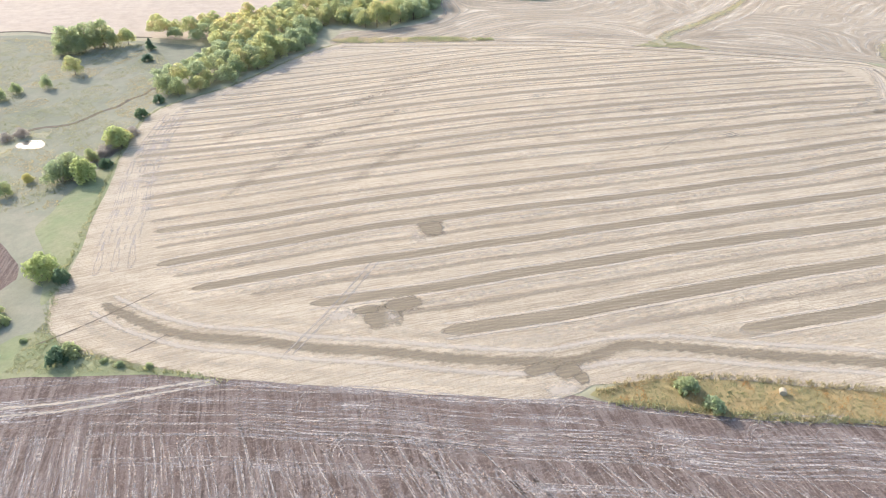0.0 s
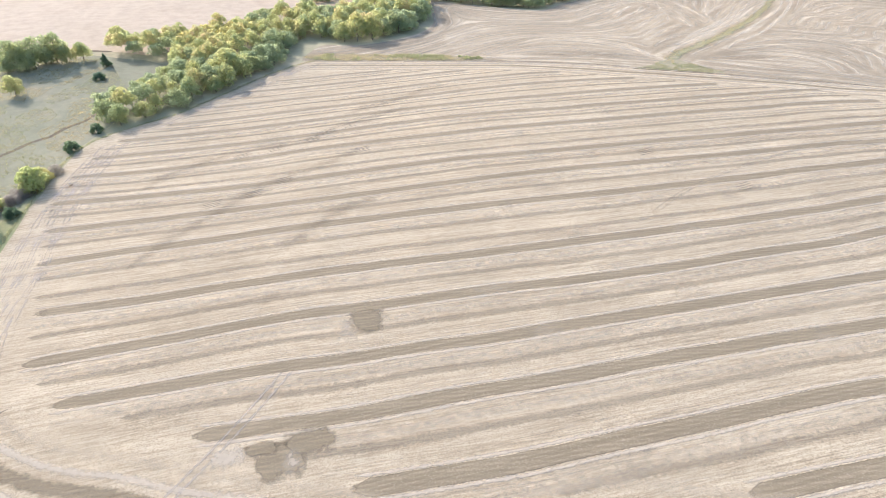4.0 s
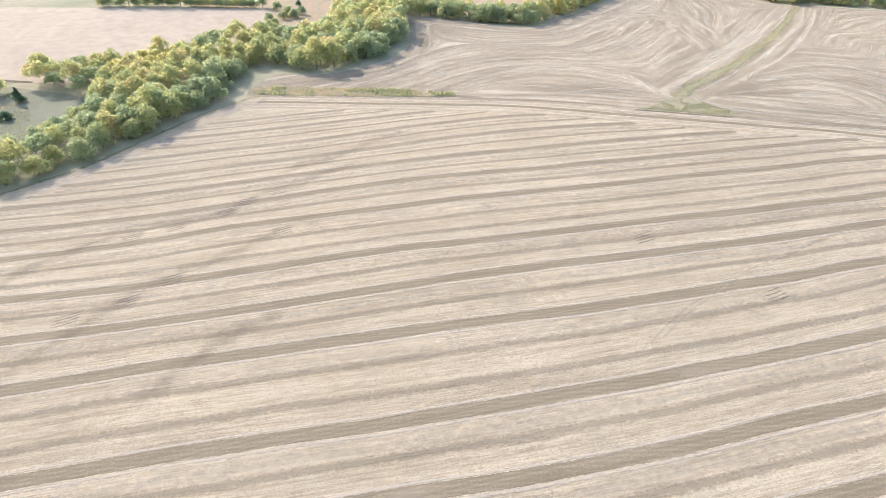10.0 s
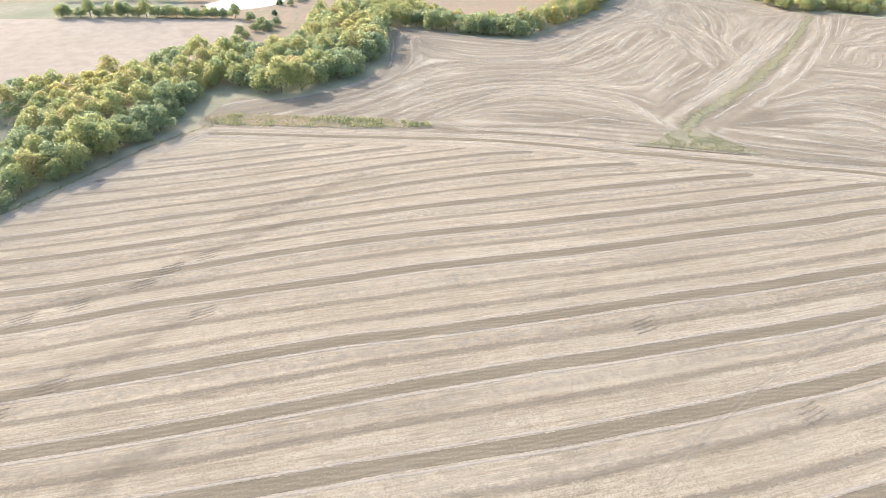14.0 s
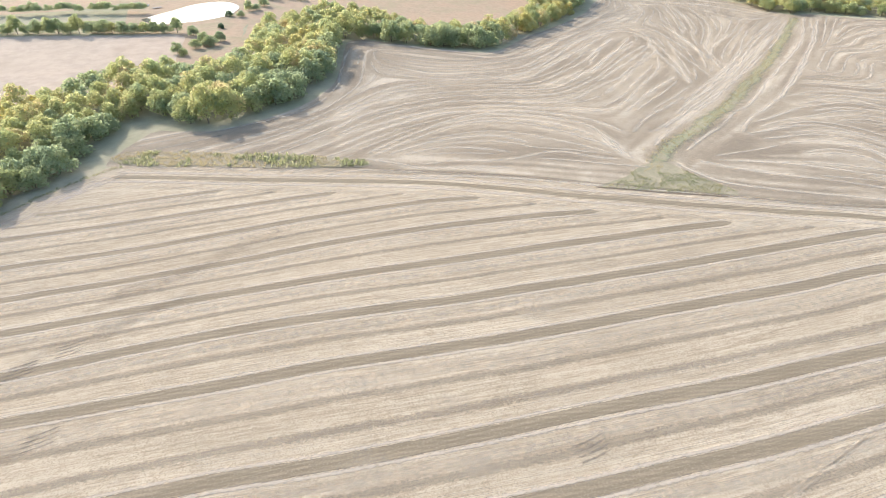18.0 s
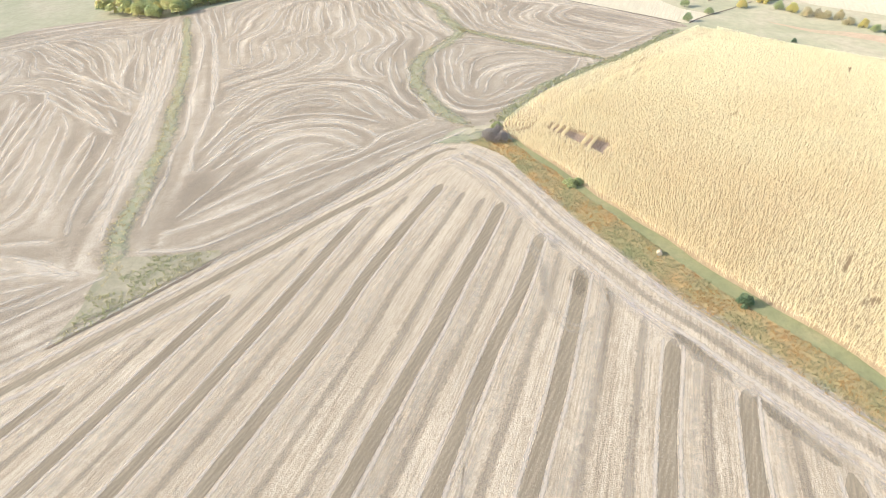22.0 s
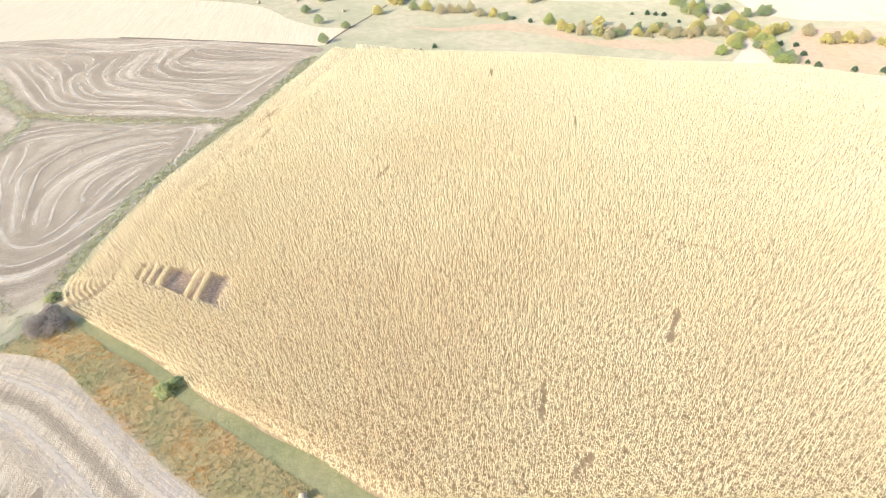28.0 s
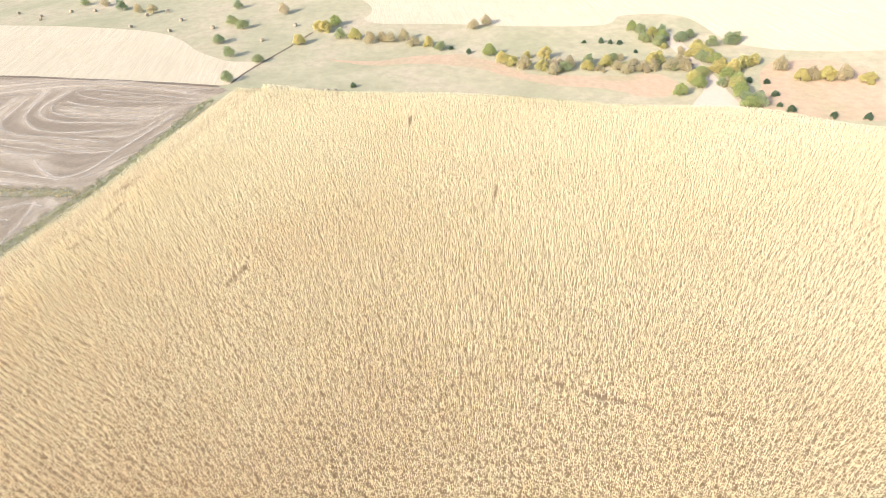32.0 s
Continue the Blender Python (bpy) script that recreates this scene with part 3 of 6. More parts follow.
sheet("prairie", [(-239, 330), (-129, 338), (-102, 331), (-56, 316), (-37, 308), (-20, 322), (8, 345), (32, 362), (34, 400), (28, 424), (-13, 428), (-55, 433), (-239, 450)], 0.05, m_prairie, "flat tan prairie field", "field", 7.0)
sheet("prairie_hill", [(60, 390), (95, 460), (130, 452), (150, 412), (168, 396), (200, 420), (250, 470), (250, 590), (-239, 590), (-239, 480), (-50, 480), (0, 500), (60, 500), (62, 440)], 0.045, m_rust, "rust-brown grassy slope", "field", 8.0)
sheet("rust_patch", [(436, 99), (430, 83), (430, 64), (426, 46), (408, 32), (400, 26), (392, 6), (387, -13), (374, -15), (370, -4), (383, 10), (393, 28), (412, 45), (422, 65), (425, 83)], 0.05, m_rust, "band of rusty grass in the pasture", "grass", 5.0, 2.0)
sheet("rust_slope", [(352, -29), (368, -36), (384, -52), (376, -68), (362, -72), (345, -60), (336, -52)], 0.05, m_rust, "rusty grass slope", "grass", 5.0, 2.0)
sheet("dirt_lane", [(428, -34), (419, -34), (406, -33), (394, -31), (381, -29), (365, -26), (352, -24), (354, -16), (360, -11), (370, -20), (382, -26), (394, -27), (411, -28), (420, -31)], 0.07, m_dirt, "pale bare dirt lane between trees", "lane", 4.0, 0.6)
sheet("creek_bed", [(-98, 158), (-80, 150), (-66, 132), (-60, 118), (-66, 115), (-78, 130), (-100, 138), (-130, 145), (-130, 165)], 0.04, m_soil, "grey-brown bare ground beside the hedge", "ground", 5.0, 1.0)
sheet("west_meadow", [(-45, 93), (-51, 108), (-58, 150), (-52, 190), (-42, 225), (-30, 262), (-30, 290), (-58, 310), (-102, 326), (-130, 332), (-238, 322), (-238, 158), (-150, 114), (-95, 94), (-53, 86), (-30, 78)], 0.035, m_meadow, "grey-green grazed meadow with dry patches", "grass", 7.0, 1.0)
sheet("green_strip", [(-52, 106), (-56, 125), (-62, 140), (-58, 160), (-53, 172), (-50, 182), (-48.5, 170), (-49, 150), (-49.5, 120)], 0.05, m_lush, "green grass along the field edge", "grass strip", 4.0, 1.0)

sheet("pond_meadow", [(34, 402), (28, 424), (-10, 431), (0, 446), (2, 500), (60, 500), (95, 458), (62, 440), (60, 390), (46, 352), (33, 364)], 0.055, m_rust, "rust-brown meadow beside the pond", "grass", 7.0, 1.0)

sheet("corner_grass", [(-62, 86), (-54, 97), (-46.5, 94), (-44, 90), (-29, 80.6), (-17, 73.6), (-29, 78.6), (-39, 81.5), (-53, 86)], 0.062, m_lush, "green and olive grass in the corner of the field", "grass strip", 3.0, 0.6)

# water
def pond(outline, level, label):
    edge = curve(outline, 2.0, True)
    bm = bmesh.new()
    bm.faces.new([bm.verts.new((x, y, level)) for x, y in edge])
    bmesh.ops.triangulate(bm, faces=bm.faces[:])
    me = bpy.data.meshes.new("pond")
    bm.to_mesh(me), bm.free()
    me.materials.append(m_water)
    return tagged(new("pond", me), label, "pond", kind="structure")


POND = [(5, 452), (12, 464), (22, 476), (32, 488), (47, 492), (56, 480), (55, 468), (50, 457), (34, 448), (12, 446)]
pond(POND, h1(31, 469) + 0.12, "large still pond bright with sky")
SMALL_POND = [(-84, 199), (-82, 203), (-78, 203), (-75.5, 200), (-76, 196.5), (-80, 196)]
pond(SMALL_POND, h1(-80, 200) + 0.1, "small bright pond in the pasture")

# ---- straw strips of the main field ----
STRIPS = []


def strip(*points):
    """A bare strip of the field, listed from north to south."""
    STRIPS.append(list(points))


strip((14, 255), (20, 254), (47, 252.3), (60, 251.3))
strip((2, 246.5), (12, 244.6), (36, 242.3), (60, 241.2), (88, 239.9))
strip((-8, 233), (14, 231.6), (38, 229.4), (62, 229), (87.5, 229.2), (110, 228), (121.5, 226.3))
strip((-22, 222.5), (-11, 220.6), (20, 218.5), (40, 217.3), (63, 216.6), (86, 217.3), (110, 216.4), (138, 214), (146, 213))
strip((-36, 214), (-20, 211.5), (-5, 209.3), (23, 207.2), (43, 206.2), (63, 205.8), (85, 204.7), (106, 203.5), (133, 202.5), (160, 201.9), (173, 201.4))
strip((-41, 203), (-28.6, 200.7), (-2, 196.8), (25, 194.8), (45, 194.6), (64, 194.2), (84, 193.3), (103, 191.5), (127, 190.6), (152, 190.2), (180, 191), (204, 191.8), (210, 191.3))
strip((-44, 191.5), (-23.6, 187), (0.6, 184.4), (28, 183.7), (47, 182.6), (64, 181.6), (82, 181), (101, 179.6), (122, 178.9), (145, 178.7), (170, 178.9), (190, 180), (208, 180.2), (226, 180.1))
strip((-45, 176), (-4, 168), (24, 165.2), (58, 164.2), (73, 163), (88, 162), (105, 161.5), (123, 161.3), (143, 160.9), (165, 161.2), (185, 162), (199, 162.5), (223, 163.7))
strip((-42, 161), (0, 155), (34, 152), (75, 151), (109, 150), (126, 149.7), (146, 149.8), (174, 150.7), (197, 150.9), (214, 152))
strip((-39, 146), (-20, 144.4), (0, 142.2), (20, 141), (41.5, 139.3), (64, 138.1), (87, 136.9), (113, 136.6), (135, 137), (152, 138), (169, 138.6), (186, 139.5), (205, 140.9))
strip((-34, 127), (-13, 124.3), (4, 123.2), (21, 122.2), (40, 120.6), (59, 119.4), (79, 118.9), (102, 118.7), (130, 119.4), (150, 120.6), (173, 122.5), (192, 123.4))
strip((-31, 112), (-8, 110.9), (7, 110.7), (22, 109.9), (38, 108.4), (56, 107.5), (74, 106.6), (94, 106.3), (120, 107), (138, 107.8), (160, 110), (179, 111.4), (185, 111.9))
strip((-23, 100.4), (-10, 99.3), (12, 98), (23, 96.9), (47, 95.3), (69, 94.7), (87, 94.6), (125, 95.2), (150, 96), (175, 99))
strip((0, 87.4), (21, 85.2), (43, 84.3), (67, 83.7), (94, 83.7), (136, 83.4), (163, 86))
strip((22, 72.8), (38, 71.3), (48, 70.7), (71, 70.7), (98, 71), (122, 71), (148, 73))
strip((75, 59), (87, 58.5), (108, 58.3), (138, 59))
STRIP_WIDTH = (1.9, 2.2, 2.4, 2.6, 2.8, 3.0, 3.1, 3.3, 3.2, 3.4, 3.4, 3.3, 3.4, 3.6, 4.0, 4.0)
HEADLAND = [
    [(-40, 102), (-30, 92), (-22, 86), (-5, 78), (13, 70), (38, 60.5), (47, 60), (53, 60.5), (62, 58), (80, 51.5), (110, 42), (134, 36)],
    [(244, 183), (237, 170.5), (228, 160), (219, 150.6), (210, 140), (202, 129.7), (196, 119.6), (187, 106), (170, 79), (155, 58)],
    [(29, 271), (72, 253), (116, 235), (148, 219), (177, 207), (200, 199.5), (220, 192.5), (242, 188.5), (246, 184)],
]


def shifted(line, d):
    p = even(curve(line, 3), 16)
    t = np.gradient(p, axis=0)
    t /= np.hypot(*t.T)[:, None]
    return p + np.stack([-t[:, 1], t[:, 0]], 1) * d



def between(k, f):
    """A line at the share f of the way from strip k to the next one south of it."""
    a, b = curve(STRIPS[k], 3), curve(STRIPS[k + 1], 3)
    x = np.linspace(a[0, 0] * (1 - f) + b[0, 0] * f, a[-1, 0] * (1 - f) + b[-1, 0] * f, 18)
    ys = []
    for p in (a, b):
        y = np.interp(x, p[:, 0], p[:, 1])
        lead, tail = (p[4, 1] - p[0, 1]) / (p[4, 0] - p[0, 0]), (p[-1, 1] - p[-5, 1]) / (p[-1, 0] - p[-5, 0])
        ys.append(y + np.minimum(x - p[0, 0], 0) * lead + np.maximum(x - p[-1, 0], 0) * tail)
    return np.column_stack([x, ys[0] * (1 - f) + ys[1] * f])


def smear(a, n, axis):
    """A running mean over 2n + 1 cells."""
    p = np.pad(a, [(n + 1, n) if k == axis else (0, 0) for k in range(a.ndim)], mode="edge").cumsum(axis)
    m = 2 * n + 1
    lead, lag = np.take(p, range(m, p.shape[axis]), axis), np.take(p, range(0, p.shape[axis] - m), axis)
    return (lead - lag) / m


def soften(a, n, times=2):
    for _ in range(times):
        a = smear(smear(a, n, 0), n, 1)
    return a


def straw_flow(lines, x0, y0, nx, ny, cell, base, streak, ridge):
    """How thick the straw lies: streaks that follow the passes, thicker along each row."""
    dx, dy, row = np.zeros((ny, nx)), np.zeros((ny, nx)), np.zeros((ny, nx))
    for line in lines:
        p = curve(line, 0.6)
        t = np.gradient(p, axis=0)
        a = 2 * np.arctan2(t[:, 1], t[:, 0])
        i, j = ((p[:, 0] - x0) / cell).astype(int), ((p[:, 1] - y0) / cell).astype(int)
        ok = (i >= 0) & (j >= 0) & (i < nx) & (j < ny)
        np.add.at(dx, (j[ok], i[ok]), np.cos(a[ok])), np.add.at(dy, (j[ok], i[ok]), np.sin(a[ok]))
        row[j[ok], i[ok]] = 1
    cx, cy = np.zeros_like(dx), np.zeros_like(dy)
    for n, w in ((2, 1.0), (6, 0.6), (16, 0.25), (40, 0.1)):
        cx, cy = cx + w * soften(dx, n), cy + w * soften(dy, n)
    ang = 0.5 * np.arctan2(cy, cx)
    ux, uy = np.cos(ang), np.sin(ang)
    grain = soften(np.random.RandomState(12).normal(size=(ny, nx)), 1, 1)
    jj, ii = np.mgrid[0:ny, 0:nx].astype(float)
    total, count = grain.copy(), 1
    for sign in (1, -1):
        px, py, vx, vy = ii.copy(), jj.copy(), ux * sign, uy * sign
        for _ in range(26):
            px, py = np.clip(px + vx, 0, nx - 1), np.clip(py + vy, 0, ny - 1)
            a, b = py.astype(int), px.astype(int)
            nxv, nyv = ux[a, b], uy[a, b]
            flip = np.sign(nxv * vx + nyv * vy)
            flip[flip == 0] = 1
            vx, vy = nxv * flip, nyv * flip
            total, count = total + grain[a, b], count + 1
    flow = total / count
    flow = flow / flow.std()
    band = soften(row, 1, 1)
    wide = soften(row, 3, 2)
    return np.clip(base + streak * flow + ridge * (band - band.mean()) - 0.035 * (wide - wide.mean()) / max(wide.std(), 1e-6), 0, 1), ang


def lay_straw(ob, values, x0, y0, cell, lift):
    me = ob.data
    v = np.empty(len(me.vertices) * 3, np.float32)
    me.vertices.foreach_get("co", v)
    v = v.reshape(-1, 3)
    i, j = np.clip((v[:, 0] - x0) / cell, 0, values.shape[1] - 1.01), np.clip((v[:, 1] - y0) / cell, 0, values.shape[0] - 1.01)
    a, b = i.astype(int), j.astype(int)
    f, g = i - a, j - b
    s = values[b, a] * (1 - f) * (1 - g) + values[b, a + 1] * f * (1 - g) + values[b + 1, a] * (1 - f) * g + values[b + 1, a + 1] * f * g
    me.attributes.new("straw", "FLOAT", "POINT").data.foreach_set("value", s.astype(np.float32))
    v[:, 2] += s * lift
    me.vertices.foreach_set("co", v.ravel())
    me.update()


def lay_across(ob, lines):
    """Stores how far each place lies across the strips, in metres, so that straw lines follow them."""
    me = ob.data
    v = np.empty(len(me.vertices) * 3, np.float32)
    me.vertices.foreach_get("co", v)
    v = v.reshape(-1, 3)
    total, weight = np.zeros(len(v)), np.zeros(len(v))
    for line in lines:
        p = curve(line, 3)
        d = v[:, 1] - np.interp(v[:, 0], p[:, 0], p[:, 1])
        w = np.exp(-(d / 12.0) ** 2) + 1e-9
        total, weight = total + w * (d + p[:, 1].mean()), weight + w
    me.attributes.new("across", "FLOAT", "POINT").data.foreach_set("value", (total / weight).astype(np.float32))


PASSES = STRIPS + HEADLAND + [shifted(HEADLAND[k], d) for k in range(3) for d in (-7, -3.5, 3.5, 7)]
for k in range(15):
    PASSES += [between(k, f) for f in (0.2, 0.36, 0.52, 0.68, 0.84)]
cover, _ = straw_flow(PASSES, -55, 15, 520, 450, 0.6, 0.58, 0.11, 0.20)
lay_straw(main_field, cover, -55, 15, 0.6, 0.004)
lay_across(main_field, STRIPS)
for k, line in enumerate(STRIPS):
    wide = STRIP_WIDTH[k]
    ribbon("bare_strip", line, wide * 0.78, m_bare, main_field, 0.070, 0.0, 0.3, lead=8.0 if k < 11 else 3.0)
    ribbon("straw_edge", shifted(line, wide * 0.48), 0.9, m_chaff, main_field, 0.11, 0.015, 0.3)
    ribbon("straw_edge", shifted(line, -wide * 0.50), 1.0, m_chaff, main_field, 0.11, 0.015, 0.3)
    ribbon("straw_row", shifted(line, -wide * 1.2), 2.6, m_soft, main_field, 0.11, 0.0, 0.6)
    if k < 15:
        shares = {6: (0.40, 0.72), 9: (0.34, 0.70)}.get(k, (0.50,))
        for f in shares:
            ribbon("thin_straw_strip", between(k, f), 2.2 if k > 4 else 1.7, m_faint, main_field, 0.070, 0.0, 0.4)
        ribbon("straw_row", between(k, 0.30), 2.0, m_soft, main_field, 0.09, 0.0, 0.8)
for line, wide in zip(HEADLAND, (3.0, 2.5, 2.0)):
    ribbon("bare_strip", line, wide, {3.0: m_bare_soft, 2.5: m_faint, 2.0: m_bare}[wide], main_field, 0.12, 0.0, 0.5)
    ribbon("straw_edge", shifted(line, 2.7), 1.8, m_chaff, main_field, 0.14, 0.015, 0.5)
    ribbon("straw_edge", shifted(line, -2.7), 1.8, m_chaff, main_field, 0.14, 0.015, 0.5)
    ribbon("straw_row", shifted(line, -5.5), 3.0, m_soft, main_field, 0.14, 0.0, 0.6)
    ribbon("straw_row", shifted(line, 5.5), 3.0, m_soft, main_field, 0.14, 0.0, 0.6)
for d in (-4.0, 4.4):
    ribbon("wheel_track", shifted(HEADLAND[1], d), 3.2, m_scratch, main_field, 0.13, 0.0, 0.4)
# bare ends of the strips along the eastern headland
for line, wide in (([(194, 123.5), (190, 119), (185.5, 113.5)], 3.2), ([(206, 142.5), (201, 142), (196, 140)], 4.0), ([(184, 111.5), (179, 105), (175, 100)], 2.6)):
    ribbon("bare_strip", line, wide, m_bare_soft, main_field, 0.13, 0.0, 0.5)
for k in range(4, 15):
    for f in (0.24, 0.76):
        ribbon("straw_pass", between(k, f), 3.6, m_pass, main_field, 0.10, 0.0, 0.4)
# shallow washes running across the strips, their swale shading painted as soft dark bands
for wash in ([(60, 209), (37, 200), (25, 193), (12, 190), (-3, 188), (-15, 182), (-22, 172)], [(38, 179), (26, 172), (16, 168), (9, 164), (1, 156), (-10, 146), (-18, 136)], [(40, 150), (30, 146), (22, 140), (12, 132)],
             [(78, 228), (62, 220), (50, 214), (36, 208)]):
    ribbon("shallow_wash", wash, 6.5, m_wash, main_field, 0.15, 0.0, 2.0)
for x, y in ((86, 179), (84, 165), (80, 146), (79, 125), (81, 112), (54, 111), (99, 160), (98, 172), (120, 150), (119, 188), (104, 122), (60, 98), (124, 132), (68, 140), (140, 112), (150, 130), (92, 102), (110, 86)):
    ribbon("chaff_spot", [(x - 4.5, y - 4), (x, y - 3.5), (x + 4.5, y - 3.8)], 7.0, m_soft, main_field, 0.12, 0.0, 0.5)
# bare and strewn spots
for x, y, w, d in ((29.2, 104.8, 5.2, 6.0), (13, 79.4, 6.5, 6.0), (17.5, 81.6, 6.5, 4.4), (10.5, 82, 4, 2.2), (36.5, 59.2, 6, 2.6), (40.5, 57.6, 4.2, 3.6), (42, 55.6, 2.2, 2.4)):
    ribbon("bare_spot", [(x - w * 0.6, y), (x, y + 0.4), (x + w * 0.6, y)], d * 1.25, m_bare_spot, main_field, 0.19, 0, 0, taper=False, fade=0.25)
for x, y, w, d in ((25.2, 104, 2.6, 4.4), (14.6, 79.6, 2.6, 3.4), (5.5, 82.6, 5, 3.0), (38, 54.8, 5, 2.6), (186, 113, 5, 4), (178, 104, 6, 4)):
    ribbon("chaff_spot", [(x - w * 0.6, y), (x, y - 0.4), (x + w * 0.6, y)], d * 1.5, m_soft if x > 100 else m_chaff, main_field, 0.21, 0.0, 0, taper=False, fade=0.4)
# wheel tracks on the headlands and the west edge
for d in (2.5, 6.0, 9.5):
    ribbon("wheel_track", [(-46 + d, 112), (-46.5 + d, 150), (-45.5 + d, 190), (-41 + d, 212)], 4.0, m_scratch, main_field, 0.16, 0.0, 1.2)
for d in (2.0, 6.0):
    ribbon("wheel_track", [(-38 + d, 217), (-19 + d, 229), (-3 + d, 243), (14 + d, 262), (27 + d, 272)], 3.6, m_scratch, main_field, 0.16, 0.0, 1.0)
for d in (0.0, 1.8):
    ribbon("wheel_track", [(14 + d, 97), (5 + d, 86), (-6 + d, 74.5)], 0.6, m_track, main_field, 0.22)
    ribbon("wheel_track", [(209 + d, 154), (202 + d, 149), (194 + d, 146.5), (188 + d, 142), (187 + d, 138.5), (192 + d, 136)], 1.7, m_soft, main_field, 0.22)
for d in (0.0, 2.0):
    ribbon("wheel_track", [(100 + d, 126), (106.5 + d, 130), (112 + d, 133), (119 + d, 136), (125 + d, 138.6), (138 + d, 142.8), (151 + d, 146.5), (166 + d, 150.5)], 0.8, m_soft, main_field, 0.22)
ribbon("furrow", [(-50, 93), (-44, 95), (-37, 98), (-29, 102)], 0.42, m_furrow, main_field, 0.26)
ribbon("furrow", [(-33, 84.5), (-29, 86), (-25, 88)], 0.3, m_furrow, main_field, 0.26)
for x, y in ((37, 199), (14, 189), (4, 187), (25, 192), (16, 167), (8, 162), (38, 179), (30, 196), (-2, 160), (131.5, 133.5), (115.5, 156)):
    for k in range(4):
        ribbon("wash_furrow", [(x - 3, y - 2.4 + k * 0.9), (x, y - 2.0 + k * 0.9), (x + 3, y - 1.2 + k * 0.9)], 0.45, m_track_dark, main_field, 0.2)

DRAIN_LINE = [(173, 233), (181, 240), (200, 252), (224, 270), (279, 317), (334, 367), (380, 410)]
# ---- chaff rows of the contour field ----
CHAFF_ROWS = {"west": [], "east": [], "lobe": [], "far": []}


def chaff(part_of, *points):
    """A row of chaff, left by one pass of the combine round the slopes."""
    CHAFF_ROWS[part_of].append(list(points))


chaff("west", (128, 361), (136, 352), (147, 346), (163, 346), (176, 352), (187, 360), (208, 383), (232, 408), (263, 435), (287, 452), (306, 461))
chaff("west", (125, 347), (134, 336), (146, 333), (163, 332), (176, 337), (193, 356), (221, 386), (256, 420), (275, 424), (276, 399))
chaff("west", (123, 336), (136, 325), (151, 322), (164, 322), (178, 331), (197, 352), (221, 382), (250, 410), (269, 416), (267, 381))
chaff("west", (95, 299), (103, 307), (118, 319), (137, 321), (154, 318), (167, 316), (181, 328), (205, 354), (237, 391), (254, 405))
chaff("west", (94, 295), (105, 304), (118, 312), (135, 314), (152, 311), (166, 308), (179, 316), (200, 335), (228, 369), (251, 397))
chaff("west", (93, 289), (107, 301), (123, 306), (138, 306), (153, 304), (166, 300), (177, 303), (198, 322), (226, 354), (257, 387))
chaff("west", (92, 282), (104, 293), (119, 298), (135, 301), (151, 297), (166, 293), (180, 298), (201, 316), (229, 347), (257, 375))
chaff("west", (92, 277), (105, 287), (120, 293), (133, 295), (148, 290), (162, 284), (176, 287), (193, 300), (214, 319), (249, 358))
chaff("west", (92, 275), (104, 281), (119, 286), (131, 288), (147, 286), (159, 280), (171, 277), (182, 274), (198, 287), (222, 313))
chaff("west", (92, 268), (106, 277), (119, 282), (130, 284), (142, 282), (154, 278), (166, 270), (172, 261), (175, 253))
chaff("west", (98, 260), (110, 268), (124, 275), (137, 280), (148, 277), (158, 271), (166, 262), (168, 252), (169, 244))
chaff("west", (99, 258), (109, 264), (120, 269), (129, 272), (139, 273), (148, 268), (156, 260), (161, 252), (166, 245), (167, 238))
chaff("west", (104, 258), (113, 261), (123, 262), (134, 262), (141, 258), (145, 252))
chaff("west", (108, 256), (116, 257), (126, 255), (135, 250), (137, 247))
chaff("west", (112, 248), (120, 248), (130, 245), (136, 244), (149, 245), (158, 239), (165, 236))
chaff("west", (98, 257), (105, 252), (112, 246), (123, 243), (134, 239))
chaff("west", (167, 255), (168, 242), (168, 235))
chaff("west", (245, 414), (264, 419), (284, 416), (283, 397), (273, 363))
chaff("west", (241, 400), (264, 414), (274, 403), (258, 359), (230, 299))
chaff("west", (263, 380), (242, 331), (228, 296))
chaff("west", (193, 305), (217, 329), (248, 361), (272, 392))
chaff("west", (203, 331), (235, 378), (251, 398))
chaff("west", (197, 318), (230, 358), (260, 396))
chaff("west", (188, 288), (220, 323), (254, 360))
chaff("west", (184, 269), (209, 291), (229, 308))
chaff("west", (177, 252), (192, 265), (214, 280))
chaff("west", (312, 475), (305, 456), (286, 434))
chaff("west", (333, 475), (318, 437), (306, 412), (296, 400))
chaff("west", (339, 458), (328, 425), (310, 395), (283, 361), (266, 327))
chaff("west", (299, 429), (295, 408), (276, 356), (260, 318))
chaff("west", (276, 384), (255, 335), (245, 306))
chaff("west", (315, 478), (334, 467), (344, 441), (352, 418), (378, 418))
chaff("west", (326, 481), (352, 460), (363, 436), (368, 422))
chaff("west", (352, 399), (309, 360), (260, 313), (226, 285), (214, 277))
chaff("west", (370, 406), (334, 371), (286, 329), (244, 294), (218, 274), (195, 259), (182, 251))
chaff("west", (333, 393), (294, 351), (253, 309), (230, 292))
chaff("west", (321, 390), (291, 365), (273, 344))
chaff("east", (414, 397), (426, 391), (438, 378), (445, 361), (446, 337), (443, 310), (434, 290), (418, 274), (394, 260), (377, 246), (365, 234))
chaff("east", (395, 382), (413, 381), (424, 368), (434, 354), (436, 331), (430, 305), (412, 287), (389, 270), (374, 252), (364, 241))
chaff("east", (372, 356), (392, 361), (408, 360), (421, 349), (425, 332), (423, 314), (411, 298), (392, 285), (375, 268), (362, 254))
